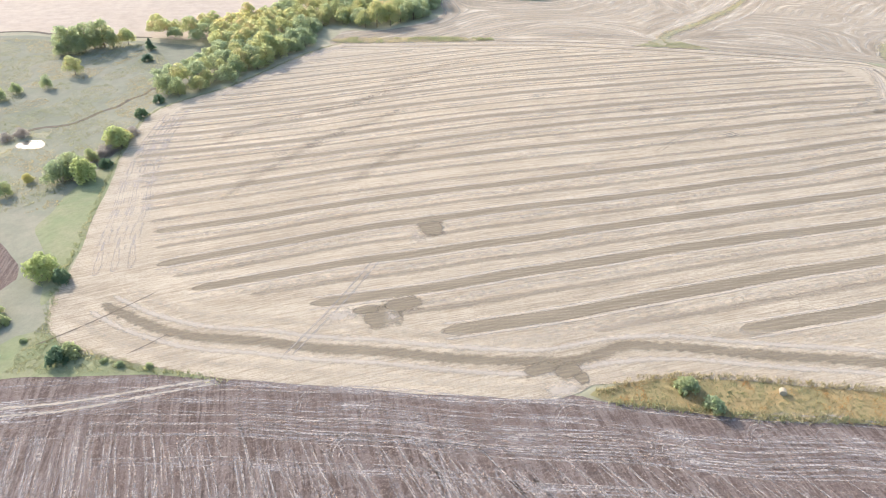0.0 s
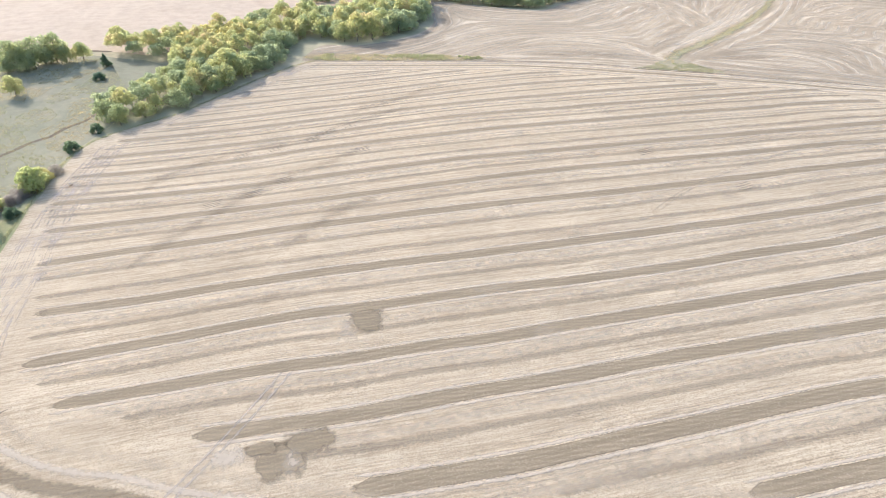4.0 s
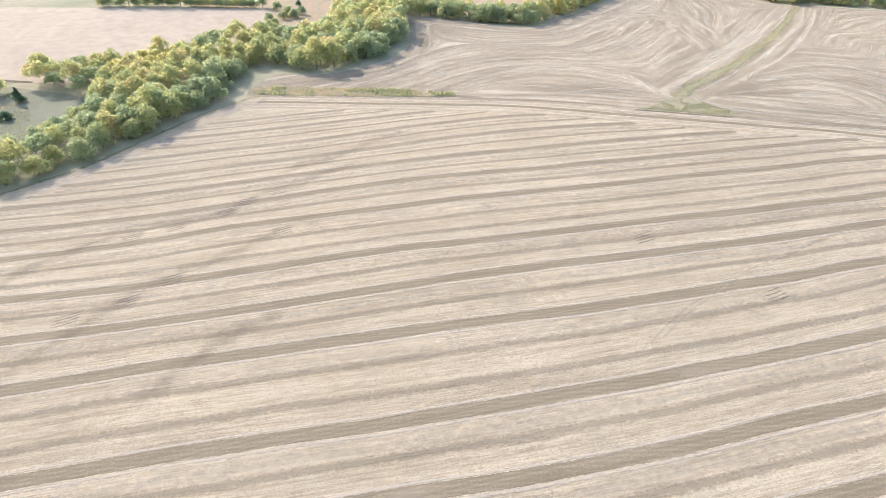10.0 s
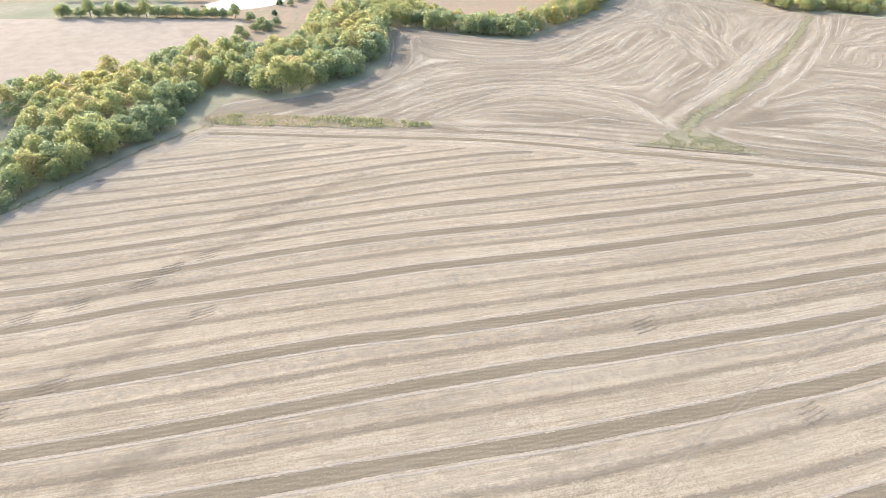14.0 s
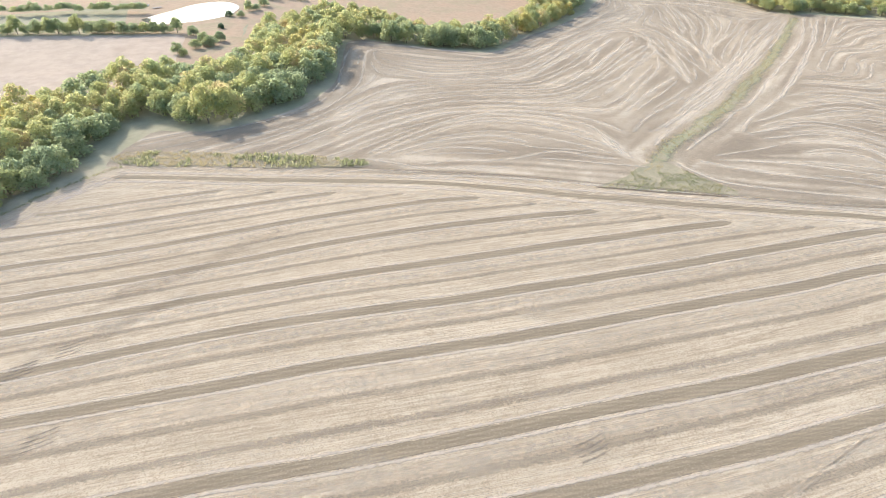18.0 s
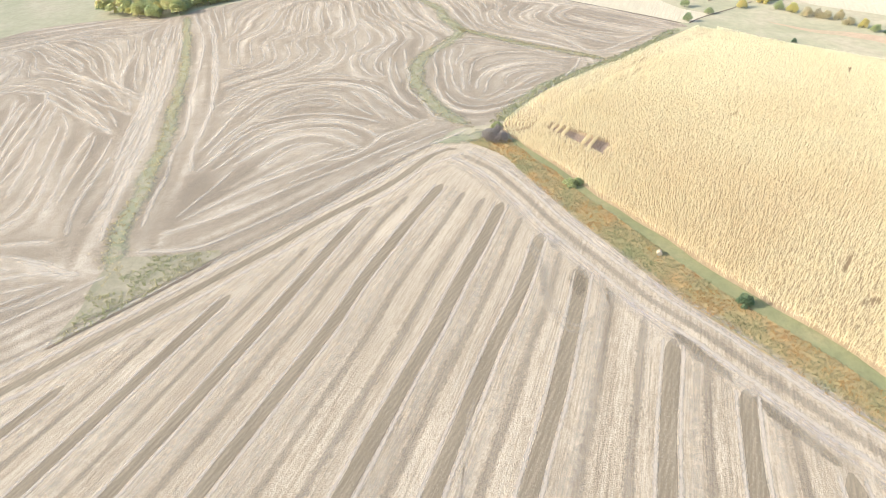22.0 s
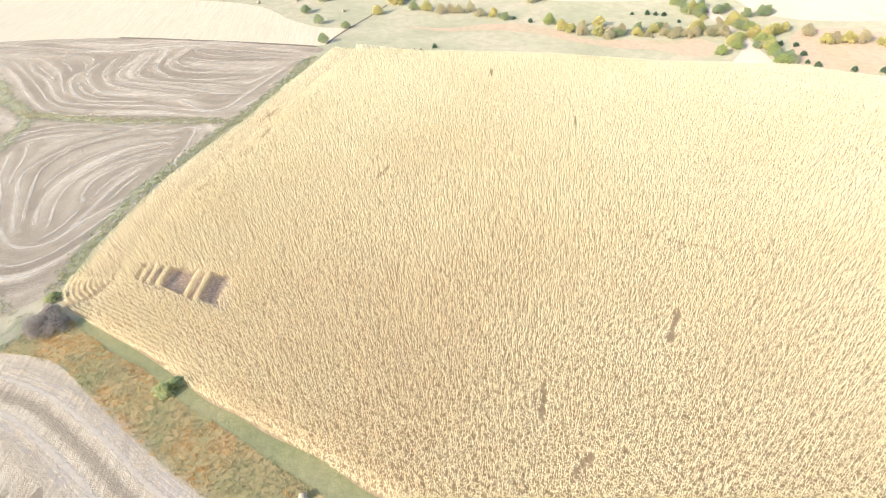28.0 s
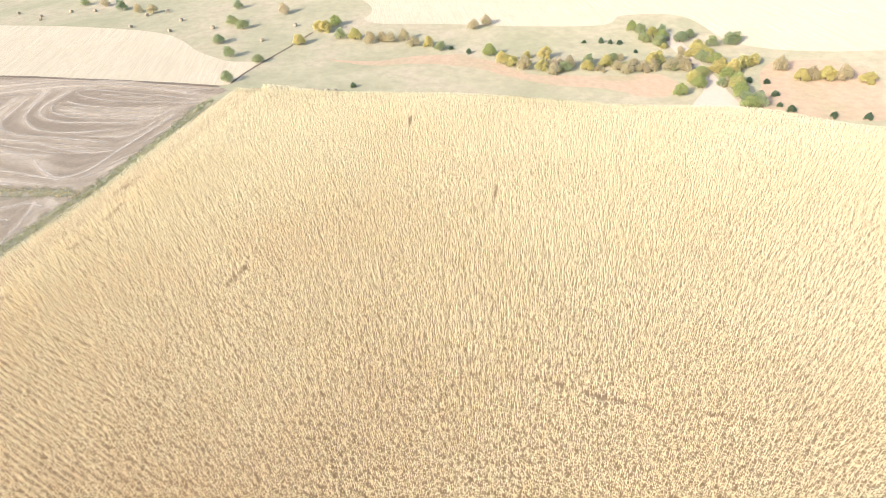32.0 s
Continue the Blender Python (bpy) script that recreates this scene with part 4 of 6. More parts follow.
chaff("east", (365, 344), (386, 350), (394, 353), (408, 352), (417, 340), (416, 323), (406, 306), (385, 290), (373, 274), (359, 260), (347, 254), (337, 253), (329, 257), (321, 261), (309, 255), (298, 246))
chaff("east", (339, 345), (359, 348), (371, 357), (388, 363), (400, 366))
chaff("east", (336, 346), (345, 340), (356, 336), (368, 340), (382, 347), (395, 356))
chaff("east", (340, 317), (358, 318), (371, 328), (392, 341), (405, 345))
chaff("east", (343, 316), (355, 310), (368, 316), (386, 327), (399, 335))
chaff("east", (345, 301), (355, 300), (368, 310), (385, 322), (403, 331))
chaff("east", (346, 299), (358, 298), (371, 303), (388, 316), (409, 327))
chaff("east", (355, 290), (366, 293), (387, 307), (403, 317), (410, 320))
chaff("east", (346, 284), (358, 284), (369, 287), (386, 299), (409, 314))
chaff("east", (381, 292), (366, 276), (352, 263), (340, 257), (329, 258), (317, 255), (306, 248), (298, 239), (298, 234))
chaff("east", (374, 284), (367, 270), (348, 254), (335, 252), (317, 248), (306, 242), (298, 234))
chaff("east", (285, 301), (293, 298), (300, 292), (311, 294), (326, 306), (338, 316))
chaff("east", (280, 297), (289, 293), (298, 288), (307, 287), (318, 292), (335, 306))
chaff("east", (276, 292), (288, 287), (300, 281), (315, 284), (324, 289), (336, 300), (344, 303))
chaff("east", (270, 287), (283, 283), (297, 276), (311, 276), (326, 282), (336, 290))
chaff("east", (261, 279), (278, 280), (291, 272), (304, 268), (322, 272), (338, 285), (349, 292))
chaff("east", (261, 274), (278, 274), (289, 268), (303, 261), (321, 265), (337, 275), (342, 281))
chaff("east", (256, 278), (269, 277), (280, 274), (289, 268), (291, 257), (292, 245), (291, 234))
chaff("east", (250, 267), (266, 271), (278, 270), (283, 263), (287, 251), (286, 238), (281, 228), (276, 221), (269, 213), (262, 205))
chaff("east", (250, 260), (264, 263), (273, 260), (282, 255), (284, 245), (282, 232), (272, 221), (266, 211))
chaff("east", (251, 251), (263, 251), (268, 246), (270, 242), (268, 236), (263, 235), (261, 238))
chaff("east", (280, 238), (270, 226), (259, 213))
chaff("east", (322, 244), (306, 236), (293, 229), (280, 219), (273, 212), (271, 207))
chaff("east", (335, 243), (316, 234), (298, 224), (287, 219), (277, 209), (266, 200), (265, 196))
chaff("east", (299, 313), (300, 302), (309, 299), (321, 308), (331, 318))
chaff("east", (379, 397), (363, 377), (337, 352), (308, 326), (288, 308), (260, 283), (251, 275))
chaff("east", (384, 407), (341, 362), (300, 327), (263, 296), (235, 271), (218, 260), (200, 247), (185, 237))
chaff("east", (386, 399), (352, 364), (309, 325), (274, 294), (247, 273), (221, 255), (210, 246))
chaff("east", (222, 254), (237, 259), (253, 265), (270, 267), (277, 263), (283, 256), (286, 244), (284, 232), (273, 220), (263, 208), (262, 202))
chaff("east", (218, 246), (236, 251), (246, 249), (253, 244), (257, 236), (258, 227), (257, 218), (256, 213))
chaff("east", (211, 244), (225, 247), (239, 248), (247, 243), (252, 235), (253, 225), (250, 216), (245, 208))
chaff("east", (213, 240), (225, 241), (236, 240), (242, 236), (246, 229), (247, 221), (243, 213))
chaff("east", (218, 237), (230, 236), (238, 233), (242, 226), (240, 217), (237, 210))
chaff("east", (218, 230), (229, 231), (236, 228))
chaff("east", (264, 200), (254, 204), (247, 208), (242, 208), (233, 209), (226, 214))
chaff("east", (178, 231), (182, 220), (191, 214), (211, 206), (238, 196), (259, 186))
chaff("east", (184, 231), (196, 222), (219, 211), (247, 199))
chaff("east", (190, 230), (204, 226), (223, 218), (239, 209))
chaff("lobe", (357, 219), (350, 229), (335, 229), (313, 220), (290, 209), (278, 200), (274, 191), (279, 184), (287, 179), (299, 174), (312, 170))
chaff("lobe", (340, 224), (322, 217), (302, 208), (287, 198), (286, 189), (295, 184), (303, 177))
chaff("lobe", (350, 182), (346, 194), (340, 206), (325, 212), (307, 206), (292, 200))
chaff("lobe", (334, 174), (335, 183), (329, 192), (317, 199), (304, 199), (294, 196))
chaff("lobe", (328, 172), (324, 183), (316, 190), (307, 190), (302, 187))
chaff("lobe", (355, 228), (357, 212), (352, 196), (344, 180), (345, 173), (341, 167))
chaff("lobe", (320, 179), (311, 183), (298, 185), (288, 187))
chaff("lobe", (346, 171), (332, 170), (318, 171))
chaff("far", (435, 272), (420, 260), (409, 252), (399, 246), (380, 233), (368, 221), (364, 208), (361, 193), (356, 180))
chaff("far", (430, 257), (417, 250), (402, 238), (387, 230), (378, 221), (371, 204), (367, 190), (360, 176), (356, 168))
chaff("far", (424, 233), (414, 228), (406, 230), (394, 227), (384, 221), (377, 212), (372, 195))
chaff("far", (422, 225), (407, 225), (394, 220), (385, 213), (378, 199))
chaff("far", (424, 220), (408, 219), (396, 215), (389, 209), (379, 193), (373, 179))
chaff("far", (418, 210), (407, 213), (397, 210), (390, 200), (384, 187), (373, 170), (372, 157))
chaff("far", (423, 205), (408, 206), (400, 204), (392, 196), (386, 182), (378, 163))
chaff("far", (428, 200), (412, 200), (404, 198), (393, 189), (388, 176), (388, 163))
chaff("far", (426, 192), (414, 196), (406, 194), (399, 186), (395, 174), (391, 158))
chaff("far", (417, 190), (412, 183), (406, 170), (402, 154))
chaff("far", (460, 283), (446, 254), (434, 226), (434, 204), (430, 180), (413, 145))
chaff("far", (445, 276), (438, 256), (432, 237))
chaff("far", (372, 183), (359, 172), (360, 164), (373, 158), (396, 148))
chaff("far", (428, 243), (420, 238), (412, 233))
for line in family([(177, 242), (207, 264), (243, 293), (311, 354), (365, 401)], [(211, 275), (242, 302), (279, 335), (332, 384), (369, 412)], 4):
    CHAFF_ROWS["west"].append(line)
for line in ([(455, 300), (440, 290), (410, 270), (395, 250)], [(465, 320), (440, 305), (405, 280)], [(468, 350), (440, 330)]):
    CHAFF_ROWS["far"].append(line)


ALL_ROWS = [line for rows in CHAFF_ROWS.values() for line in rows]
HEAD_ROWS = [shifted([(105, 246), (131, 235), (151, 225), (178, 213), (200, 204), (229, 197.5)], d) for d in (3, 6, 9)] + [shifted(DRAIN_LINE, d) for d in (-6, -9, 7, 10)]
HEAD_ROWS += [[(50, 298), (78, 303), (93, 325), (99, 358), (108, 396), (131, 391), (155, 374), (174, 366), (212, 408), (268, 459)], [(60, 291), (84, 300), (98, 322), (104, 350), (113, 385), (132, 384), (155, 368), (176, 360), (216, 402), (272, 455)]]
CELL = 0.7
straw, way = straw_flow(ALL_ROWS + HEAD_ROWS, 15, 120, 690, 560, CELL, 0.35, 0.24, 0.80)
contour_field = sheet("contour_field", CONTOUR, 0.04, m_contour, "harvested field with winding rows of pale chaff", "field", 1.15)


lay_straw(contour_field, straw, 15, 120, CELL, 0.01)
for where, wide, mat in (("west", 2.7, m_broad_row), ("east", 2.3, m_bold_row), ("lobe", 2.1, m_row), ("far", 2.3, m_row)):
    for line in CHAFF_ROWS[where]:
        ribbon("chaff_row", line, wide, mat, contour_field, 0.12, 0.03, 1.0)


def fill_rows(lines, poly, apart, seed):
    """Further rows that follow the passes wherever the known ones leave room."""
    r = random.Random(seed)
    ny, nx = way.shape
    n = int(apart * 0.72 / CELL)
    held = np.zeros((ny, nx), bool)
    yy, xx = np.mgrid[-n:n + 1, -n:n + 1]
    disc = xx ** 2 + yy ** 2 <= n * n
    gy, gx = np.mgrid[0:ny, 0:nx]
    free = inside(15 + gx * CELL, 120 + gy * CELL, poly)
    for w in (DRAIN_LINE, [(430, 290), (410, 262), (389, 247), (370, 232), (350, 229), (327, 231), (301, 223), (281, 209), (268, 196), (262, 186)], [(372, 234), (357, 199), (350, 171), (346, 160)]):
        free &= away(15 + gx * CELL, 120 + gy * CELL, np.array(w, float)) > 5

    def hold(points):
        for px, py in points:
            i, j = int((px - 15) / CELL), int((py - 120) / CELL)
            if n <= i < nx - n and n <= j < ny - n:
                held[j - n:j + n + 1, i - n:i + n + 1] |= disc

    for line in lines:
        hold(curve(line, 1.5))
    out = []
    for _ in range(2600):
        x, y = r.uniform(20, 480), r.uniform(150, 500)
        path = []
        for sign in (1, -1):
            px, py, vx, vy = x, y, 0.0, 0.0
            leg = []
            for step in range(90):
                i, j = int((px - 15) / CELL), int((py - 120) / CELL)
                if not (0 <= i < nx and 0 <= j < ny) or held[j, i] or not free[j, i]:
                    break
                leg.append((px, py))
                a = way[j, i]
                ux, uy = math.cos(a), math.sin(a)
                flip = (1 if ux * vx + uy * vy >= 0 else -1) if step else sign
                vx, vy = ux * flip, uy * flip
                px, py = px + vx * 1.2, py + vy * 1.2
            path = leg[::-1] + path if sign == 1 else path[:-1] + leg
        if len(path) > 12:
            hold(path)
            out.append(path[::4] + [path[-1]])
    return out


for line in fill_rows(ALL_ROWS + HEAD_ROWS, np.array(CONTOUR, float), 3.3, 6):
    ribbon("chaff_row", line, 1.6, m_thin_row, contour_field, 0.12, 0.03, 0.4)

# grass waterways and ditches
DRAIN = [(170, 228), (173, 233), (181, 240), (200, 252), (224, 270), (279, 317), (334, 367), (380, 410)]
DRAIN_2 = [(451, 303), (440, 297), (430, 290), (410, 262), (389, 247), (370, 232), (350, 229), (327, 231), (301, 223), (281, 209), (268, 196), (262, 186)]
DITCH = [(372, 234), (357, 199), (350, 171), (346, 160)]
CORN_DITCH = [(268, 180), (290, 177.5), (318, 170.5), (334, 164), (350, 157), (375, 148), (404, 139)]
_m = Mat("waterway grass", 0.95, 0.1)
_n, _f = _m.noise(0.18, 5, 0.65), _m.noise(2.2, 6, 0.75)
_c = _m.ramp(_n, (0.35, (0.42, 0.365, 0.285)), (0.5, (0.30, 0.305, 0.19)), (0.66, (0.41, 0.375, 0.275)))
_c = _m.mix(_m.math("MULTIPLY", _m.ramp(_f, (0.35, 0.0), (0.65, 1.0)), 0.55), _c, (0.19, 0.185, 0.11))
_m.bump(_f, 0.7, 0.2)
m_waterway = _m.done(_c, _m.math("MULTIPLY", _m.feather(0.9, 1.5, 0.4, 1.0), 0.88))
waterways = []
for line, wide in ((DRAIN, 6.8), (DRAIN_2, 8.5), (DITCH, 7.5), (CORN_DITCH, 7.5), ([(262, 184), (256, 183), (250, 188.5), (246, 193)], 9.0)):
    waterways.append(ribbon("waterway_grass", line, wide, m_waterway, contour_field, 0.16, 0.0, 1.5))
sheet("grass_wedge", [(152, 222.5), (160, 226), (167, 231), (175, 232), (178, 224), (184, 213), (178, 213)], 0.10, m_thin_grass, "green grassy wedge between the fields", "grass strip", 3.0, 0.5)
sheet("weed_strip", [(26, 283), (30, 287), (44, 282), (60, 275), (80, 266), (97, 256), (98, 252), (84, 256), (66, 263), (46, 271), (32, 277)], 0.13, m_wedge, "strip of tall green and brown weeds", "grass strip", 3.0, 0.8)
ribbon("furrow", [(98, 250), (130, 236), (152, 225), (178, 213.2), (200, 204), (229, 197), (247, 192)], 1.4, m_faint, contour_field, 0.24, 0, 0.3)
ribbon("furrow", [(150, 223.5), (165, 217), (180, 211.5)], 1.0, m_furrow, contour_field, 0.26, 0, 0.3)
CREEK = [(-92, 206), (-82, 213), (-72, 213), (-67, 217), (-63, 223), (-58, 226), (-55, 232), (-50, 236), (-48, 241), (-44, 241), (-45, 247), (-47, 252), (-43, 257), (-37, 260), (-34, 264)]
ribbon("creek", CREEK, 2.4, m_furrow, main_field, 0.12, 0, 0.8)
ribbon("furrow", [(452, 228), (434, 180.5), (417, 137)], 2.2, m_furrow, contour_field, 0.14, 0, 0.5)
ribbon("furrow", [(-240, 330), (-129, 338), (-102, 331), (-56, 316)], 3.0, m_furrow, main_field, 0.14, 0, 0.8)
# fence line grown with brush, drawn as a dark strip without posts
ribbon("furrow", [(418, 134), (434, 127), (452, 116), (470, 106)], 1.6, m_furrow, contour_field, 0.14, 0, 0.4)
ribbon("furrow", [(411, 131), (399.5, 95), (384, 45), (366, 8), (353, -25), (331, -49)], 2.0, m_track, contour_field, 0.14, 0, 0.4)

# ---- tracks on the tilled field ----
rnd = random.Random(5)
for d, w, mat in ((-0.4, 1.6, m_scratch), (0.6, 1.1, m_chaff), (1.5, 1.6, m_scratch), (2.3, 1.0, m_chaff), (3.3, 2.4, m_scratch)):
    ribbon("wheel_track", [(-150, 100 - d), (-90, 88 - d), (-51, 79 - d), (-39, 76.5 - d), (-26, 75 - d * 0.8), (-16, 73.5 - d * 0.5)], w, mat, tilled_field, 0.10, 0.0)
for k in range(26):
    off = -1.5 + k * 0.34 + (k % 5) * 0.5 + rnd.uniform(-0.5, 0.5) if k < 20 else rnd.uniform(-6, 12)
    sway = [rnd.uniform(-0.5, 0.5) for _ in range(8)]
    first = rnd.choice((0, 0, 1, 2))
    xs = (-62, -36, -14, 10, 34, 57, 84, 120)[first:]
    ys = (80, 73.5, 66, 57, 48, 39.5, 31, 17)[first:]
    ribbon("wheel_track", [(x, y - off + s) for x, y, s in zip(xs, ys, sway)], rnd.uniform(0.35, 0.6) if k % 5 else 2.0, (m_drill, m_scratch_dark, m_scratch)[k % 3] if k % 5 else m_scratch, tilled_field, 0.09, 0.0, 0.6)
# straw strewn over the border of the tilled soil
for d, w in ((1.6, 2.6),):
    ribbon("strewn_straw", [(-20, 76 - d), (-15, 73.6 - d), (11, 62.6 - d), (37, 53.6 - d), (44, 50 - d)], w, m_scratch, tilled_field, 0.10, 0.0, 0.8)
# drill lines running away from the turning strip
for k in range(420):
    x = -58 + k * 0.36 + rnd.uniform(-1.2, 1.2)
    y = 72.5 - (x + 40) * 0.375 - (rnd.uniform(-1.5, 3) if k % 2 else rnd.uniform(2, 11))
    lean = min(0.42, 0.09 + 0.0047 * (x + 40)) + rnd.uniform(-0.035, 0.035)
    far = rnd.uniform(5, 26)
    bow = rnd.uniform(-0.5, 0.5)
    ribbon("wheel_track", [(x, y), (x + lean * far * 0.5 + bow, y - far * 0.5), (x + lean * far, y - far)], rnd.uniform(0.28, 0.6) if k % 6 else rnd.uniform(1.4, 2.6), (m_scratch_dark if k % 4 == 1 else m_drill) if k % 6 else m_scratch, tilled_field, 0.08, 0.0, 0.5)
for x, y, wide in ((-43, 70.5, 4.2), (-37, 72, 1.0), (-35.4, 72, 1.0), (14.5, 54, 3.0)):
    ribbon("wheel_track", [(x, y), (x + 0.5, y - 8), (x + 0.6, y - 16), (x, y - 30)], wide, m_drill if wide < 2 else m_scratch, tilled_field, 0.085, 0.0, 0.3)
# turning loops
for x, y, r in ((-18.5, 59, 3.4), (3, 52, 3.2), (19.5, 47.5, 3.4), (28, 50, 3.5), (37.5, 47.5, 3.8), (49, 39, 3.6), (52, 38, 2.4), (64, 36.5, 3.6), (74, 33.5, 3.4), (-1, 62.5, 3.0), (-10, 66, 3.6), (8, 57, 3.2), (-27, 66, 3.2)):
    start = rnd.uniform(-0.3, 0.2)
    for step in (0.0, 0.55, 1.5):
        if r - step > 1.2:
            ribbon("wheel_track", [(x + (r - step) * math.cos(start + a), y + (r - step) * 1.25 * math.sin(start + a)) for a in (0, 0.5, 1.0, 1.5, 2.0, 2.5, 3.0)], rnd.uniform(0.3, 0.5), m_drill, tilled_field, 0.11, 0.0, 0.0, "", 1.0)


# ---- trees and bushes ----
def leaf_cloud(seed, lobes, count, size, droop=0.0):
    """Leaf clumps scattered over the skins of many lobes: centres x, y, z and radii."""
    r = np.random.RandomState(seed)
    lob = np.array(lobes, float)
    area = lob[:, 3] * lob[:, 4]
    pick = r.choice(len(lob), count, p=area / area.sum())
    n = r.normal(size=(count, 3))
    n /= np.linalg.norm(n, axis=1)[:, None]
    n[:, 2] = np.where(n[:, 2] < -0.35, -n[:, 2], n[:, 2])
    rad = r.uniform(0.72, 1.06, (count, 1))
    c = lob[pick, :3] + n * rad * lob[pick][:, [3, 3, 4]]
    face = n + r.normal(scale=0.65, size=(count, 3))
    face /= np.linalg.norm(face, axis=1)[:, None]
    u = np.cross(face, r.normal(size=(count, 3)))
    u /= np.linalg.norm(u, axis=1)[:, None]
    w = np.cross(face, u)
    s = size * r.uniform(0.6, 1.35, (count, 1))
    t = s * r.uniform(0.5, 0.9, (count, 1))
    v = np.stack([c - u * s, c + w * t * 0.9, c + u * s, c - w * t], 1).reshape(-1, 3)
    return v, np.arange(count * 4).reshape(-1, 4)


def trunk_mesh(bm, base, top, r0, r1, sides=6):
    base, top = Vector(base), Vector(top)
    q = (top - base).to_track_quat("Z", "Y")
    rings = []
    for f in (0, 0.5, 1):
        c = base.lerp(top, f)
        rr = r0 + (r1 - r0) * f
        rings.append([bm.verts.new(c + q @ Vector((rr * math.cos(a * math.tau / sides), rr * math.sin(a * math.tau / sides), 0))) for a in range(sides)])
    for lo, hi in zip(rings, rings[1:]):
        for i in range(sides):
            bm.faces.new((lo[i], lo[(i + 1) % sides], hi[(i + 1) % sides], hi[i]))
    bm.faces.new(rings[-1])


def make_tree(name, seed, tall, wide, mat, label, category, count=1800, size=0.42, low=0.28, lobes=15, kind="round"):
    """A tree with tapered trunk, limbs and a crown of leaf clumps."""
    r = random.Random(seed)
    thing = tagged(new(name), label, category)
    lob = []
    if kind == "cedar":
        for k in range(lobes):
            f = (k + 0.5) / lobes
            rad = wide * 0.5 * (1 - f) ** 0.8
            a = r.uniform(0, 6.28)
            lob.append((math.cos(a) * rad * 0.4, math.sin(a) * rad * 0.4, tall * (0.08 + 0.88 * f), rad * 0.75 + 0.15, tall / lobes * 1.2))
    else:
        for k in range(lobes):
            a, d = k * 2.4 + r.uniform(-0.4, 0.4), math.sqrt((k + 0.5) / lobes)
            rr = wide * r.uniform(0.15, 0.25)
            lift = (1 - d * d * 0.75) * r.uniform(0.75, 1.0)
            x, y = math.cos(a) * d * wide * 0.40, math.sin(a) * d * wide * 0.40
            z = tall * (low + (0.93 - low) * lift) - rr * 0.6
            lob.append((x, y, max(z, rr * 0.6), rr, rr * r.uniform(0.75, 1.0)))
            if k % 2 == 0:
                lob.append((x * 0.9, y * 0.9, max(z * 0.55, rr * 0.5), rr * 0.9, rr * 0.8))
    bm = bmesh.new()
    fork = (r.uniform(-0.2, 0.2), r.uniform(-0.2, 0.2), tall * max(low, 0.16))
    base_r = max(0.05, wide * 0.028)
    trunk_mesh(bm, (0, 0, -0.4), fork, base_r, base_r * 0.7)
    for x, y, z, rr, _ in lob[:7]:
        trunk_mesh(bm, fork, (x * 0.85, y * 0.85, z), base_r * 0.5, base_r * 0.12, 5)
    part("trunk", bm, m_bark, thing, "grey-brown bark trunk with limbs")
    v, f = leaf_cloud(seed, lob, count, size)
    crown = new("crown", grid_mesh("crown", v, f, mat, None, False))
    crown.parent = thing
    return thing


PLACED = {}


def plant(proto, x, y, scale=1.0, tall=1.0, turn=None, vary=True):
    """Puts a tree at a place; the first planting uses the built one, later ones copies."""
    turn = rnd.uniform(0, 360) if turn is None else turn
    a, b, c = [rnd.uniform(0.85, 1.18) if vary else 1.0 for _ in range(3)]
    m = pose(x, y, h1(x, y) - 0.05, 0, 0, turn) @ Matrix.Diagonal((scale * a, scale * b, scale * tall * c, 1))
    if proto not in PLACED:
        PLACED[proto] = proto
        proto.matrix_basis = m
        return proto
    was = proto.matrix_basis.copy()
    proto.matrix_basis = Matrix.Identity(4)
    ob = copy_thing(proto, m)
    proto.matrix_basis = was
    return ob


def group_of(things, name):
    for t in things:
        tagged(t, group=name)


WOOD = [make_tree("tree", 11 + k, 9.5 + 0.6 * k, 8.6 + 0.3 * (k % 3), m_leaf, "autumn broadleaf tree in green and yellow leaf", "tree", 2300, 0.33) for k in range(5)]
GREEN = [make_tree("tree", 31 + k, 8.5, 8.8, m_leaf_green, "leafy green broadleaf tree casting a shadow", "tree", 2400, 0.31, 0.22) for k in range(2)]
GOLD = [make_tree("tree", 41 + k, 7.0, 6.6, m_leaf_gold, "broadleaf tree in bright golden leaf", "tree", 1900, 0.32, 0.15) for k in range(2)]
LIME = make_tree("tree", 48, 8.0, 8.4, m_leaf_lime, "broadleaf tree in fresh yellow-green leaf", "tree", 2200, 0.36, 0.2)
RUST = [make_tree("tree", 51 + k, 6.5, 6.4, m_leaf_rust, "broadleaf tree with thin russet leaves", "tree", 1400, 0.28, 0.15) for k in range(2)]
BUSH = make_tree("bush", 61, 2.6, 3.2, m_leaf_green, "round green bush in the grass", "bush", 900, 0.22, 0.05, 11)
DARK_BUSH = make_tree("bush", 62, 3.0, 3.6, m_needle, "dark green round cedar bush", "bush", 1000, 0.22, 0.05, 11)
CEDAR = make_tree("cedar_tree", 63, 4.4, 4.4, m_needle, "small dark green cedar tree", "cedar", 1300, 0.24, 0.05, 9, "cedar")
SCRUB = make_tree("scrub", 64, 3.4, 5.0, m_twig, "bare grey-purple scrub at the field edge", "scrub", 2600, 0.13, 0.05, 13)

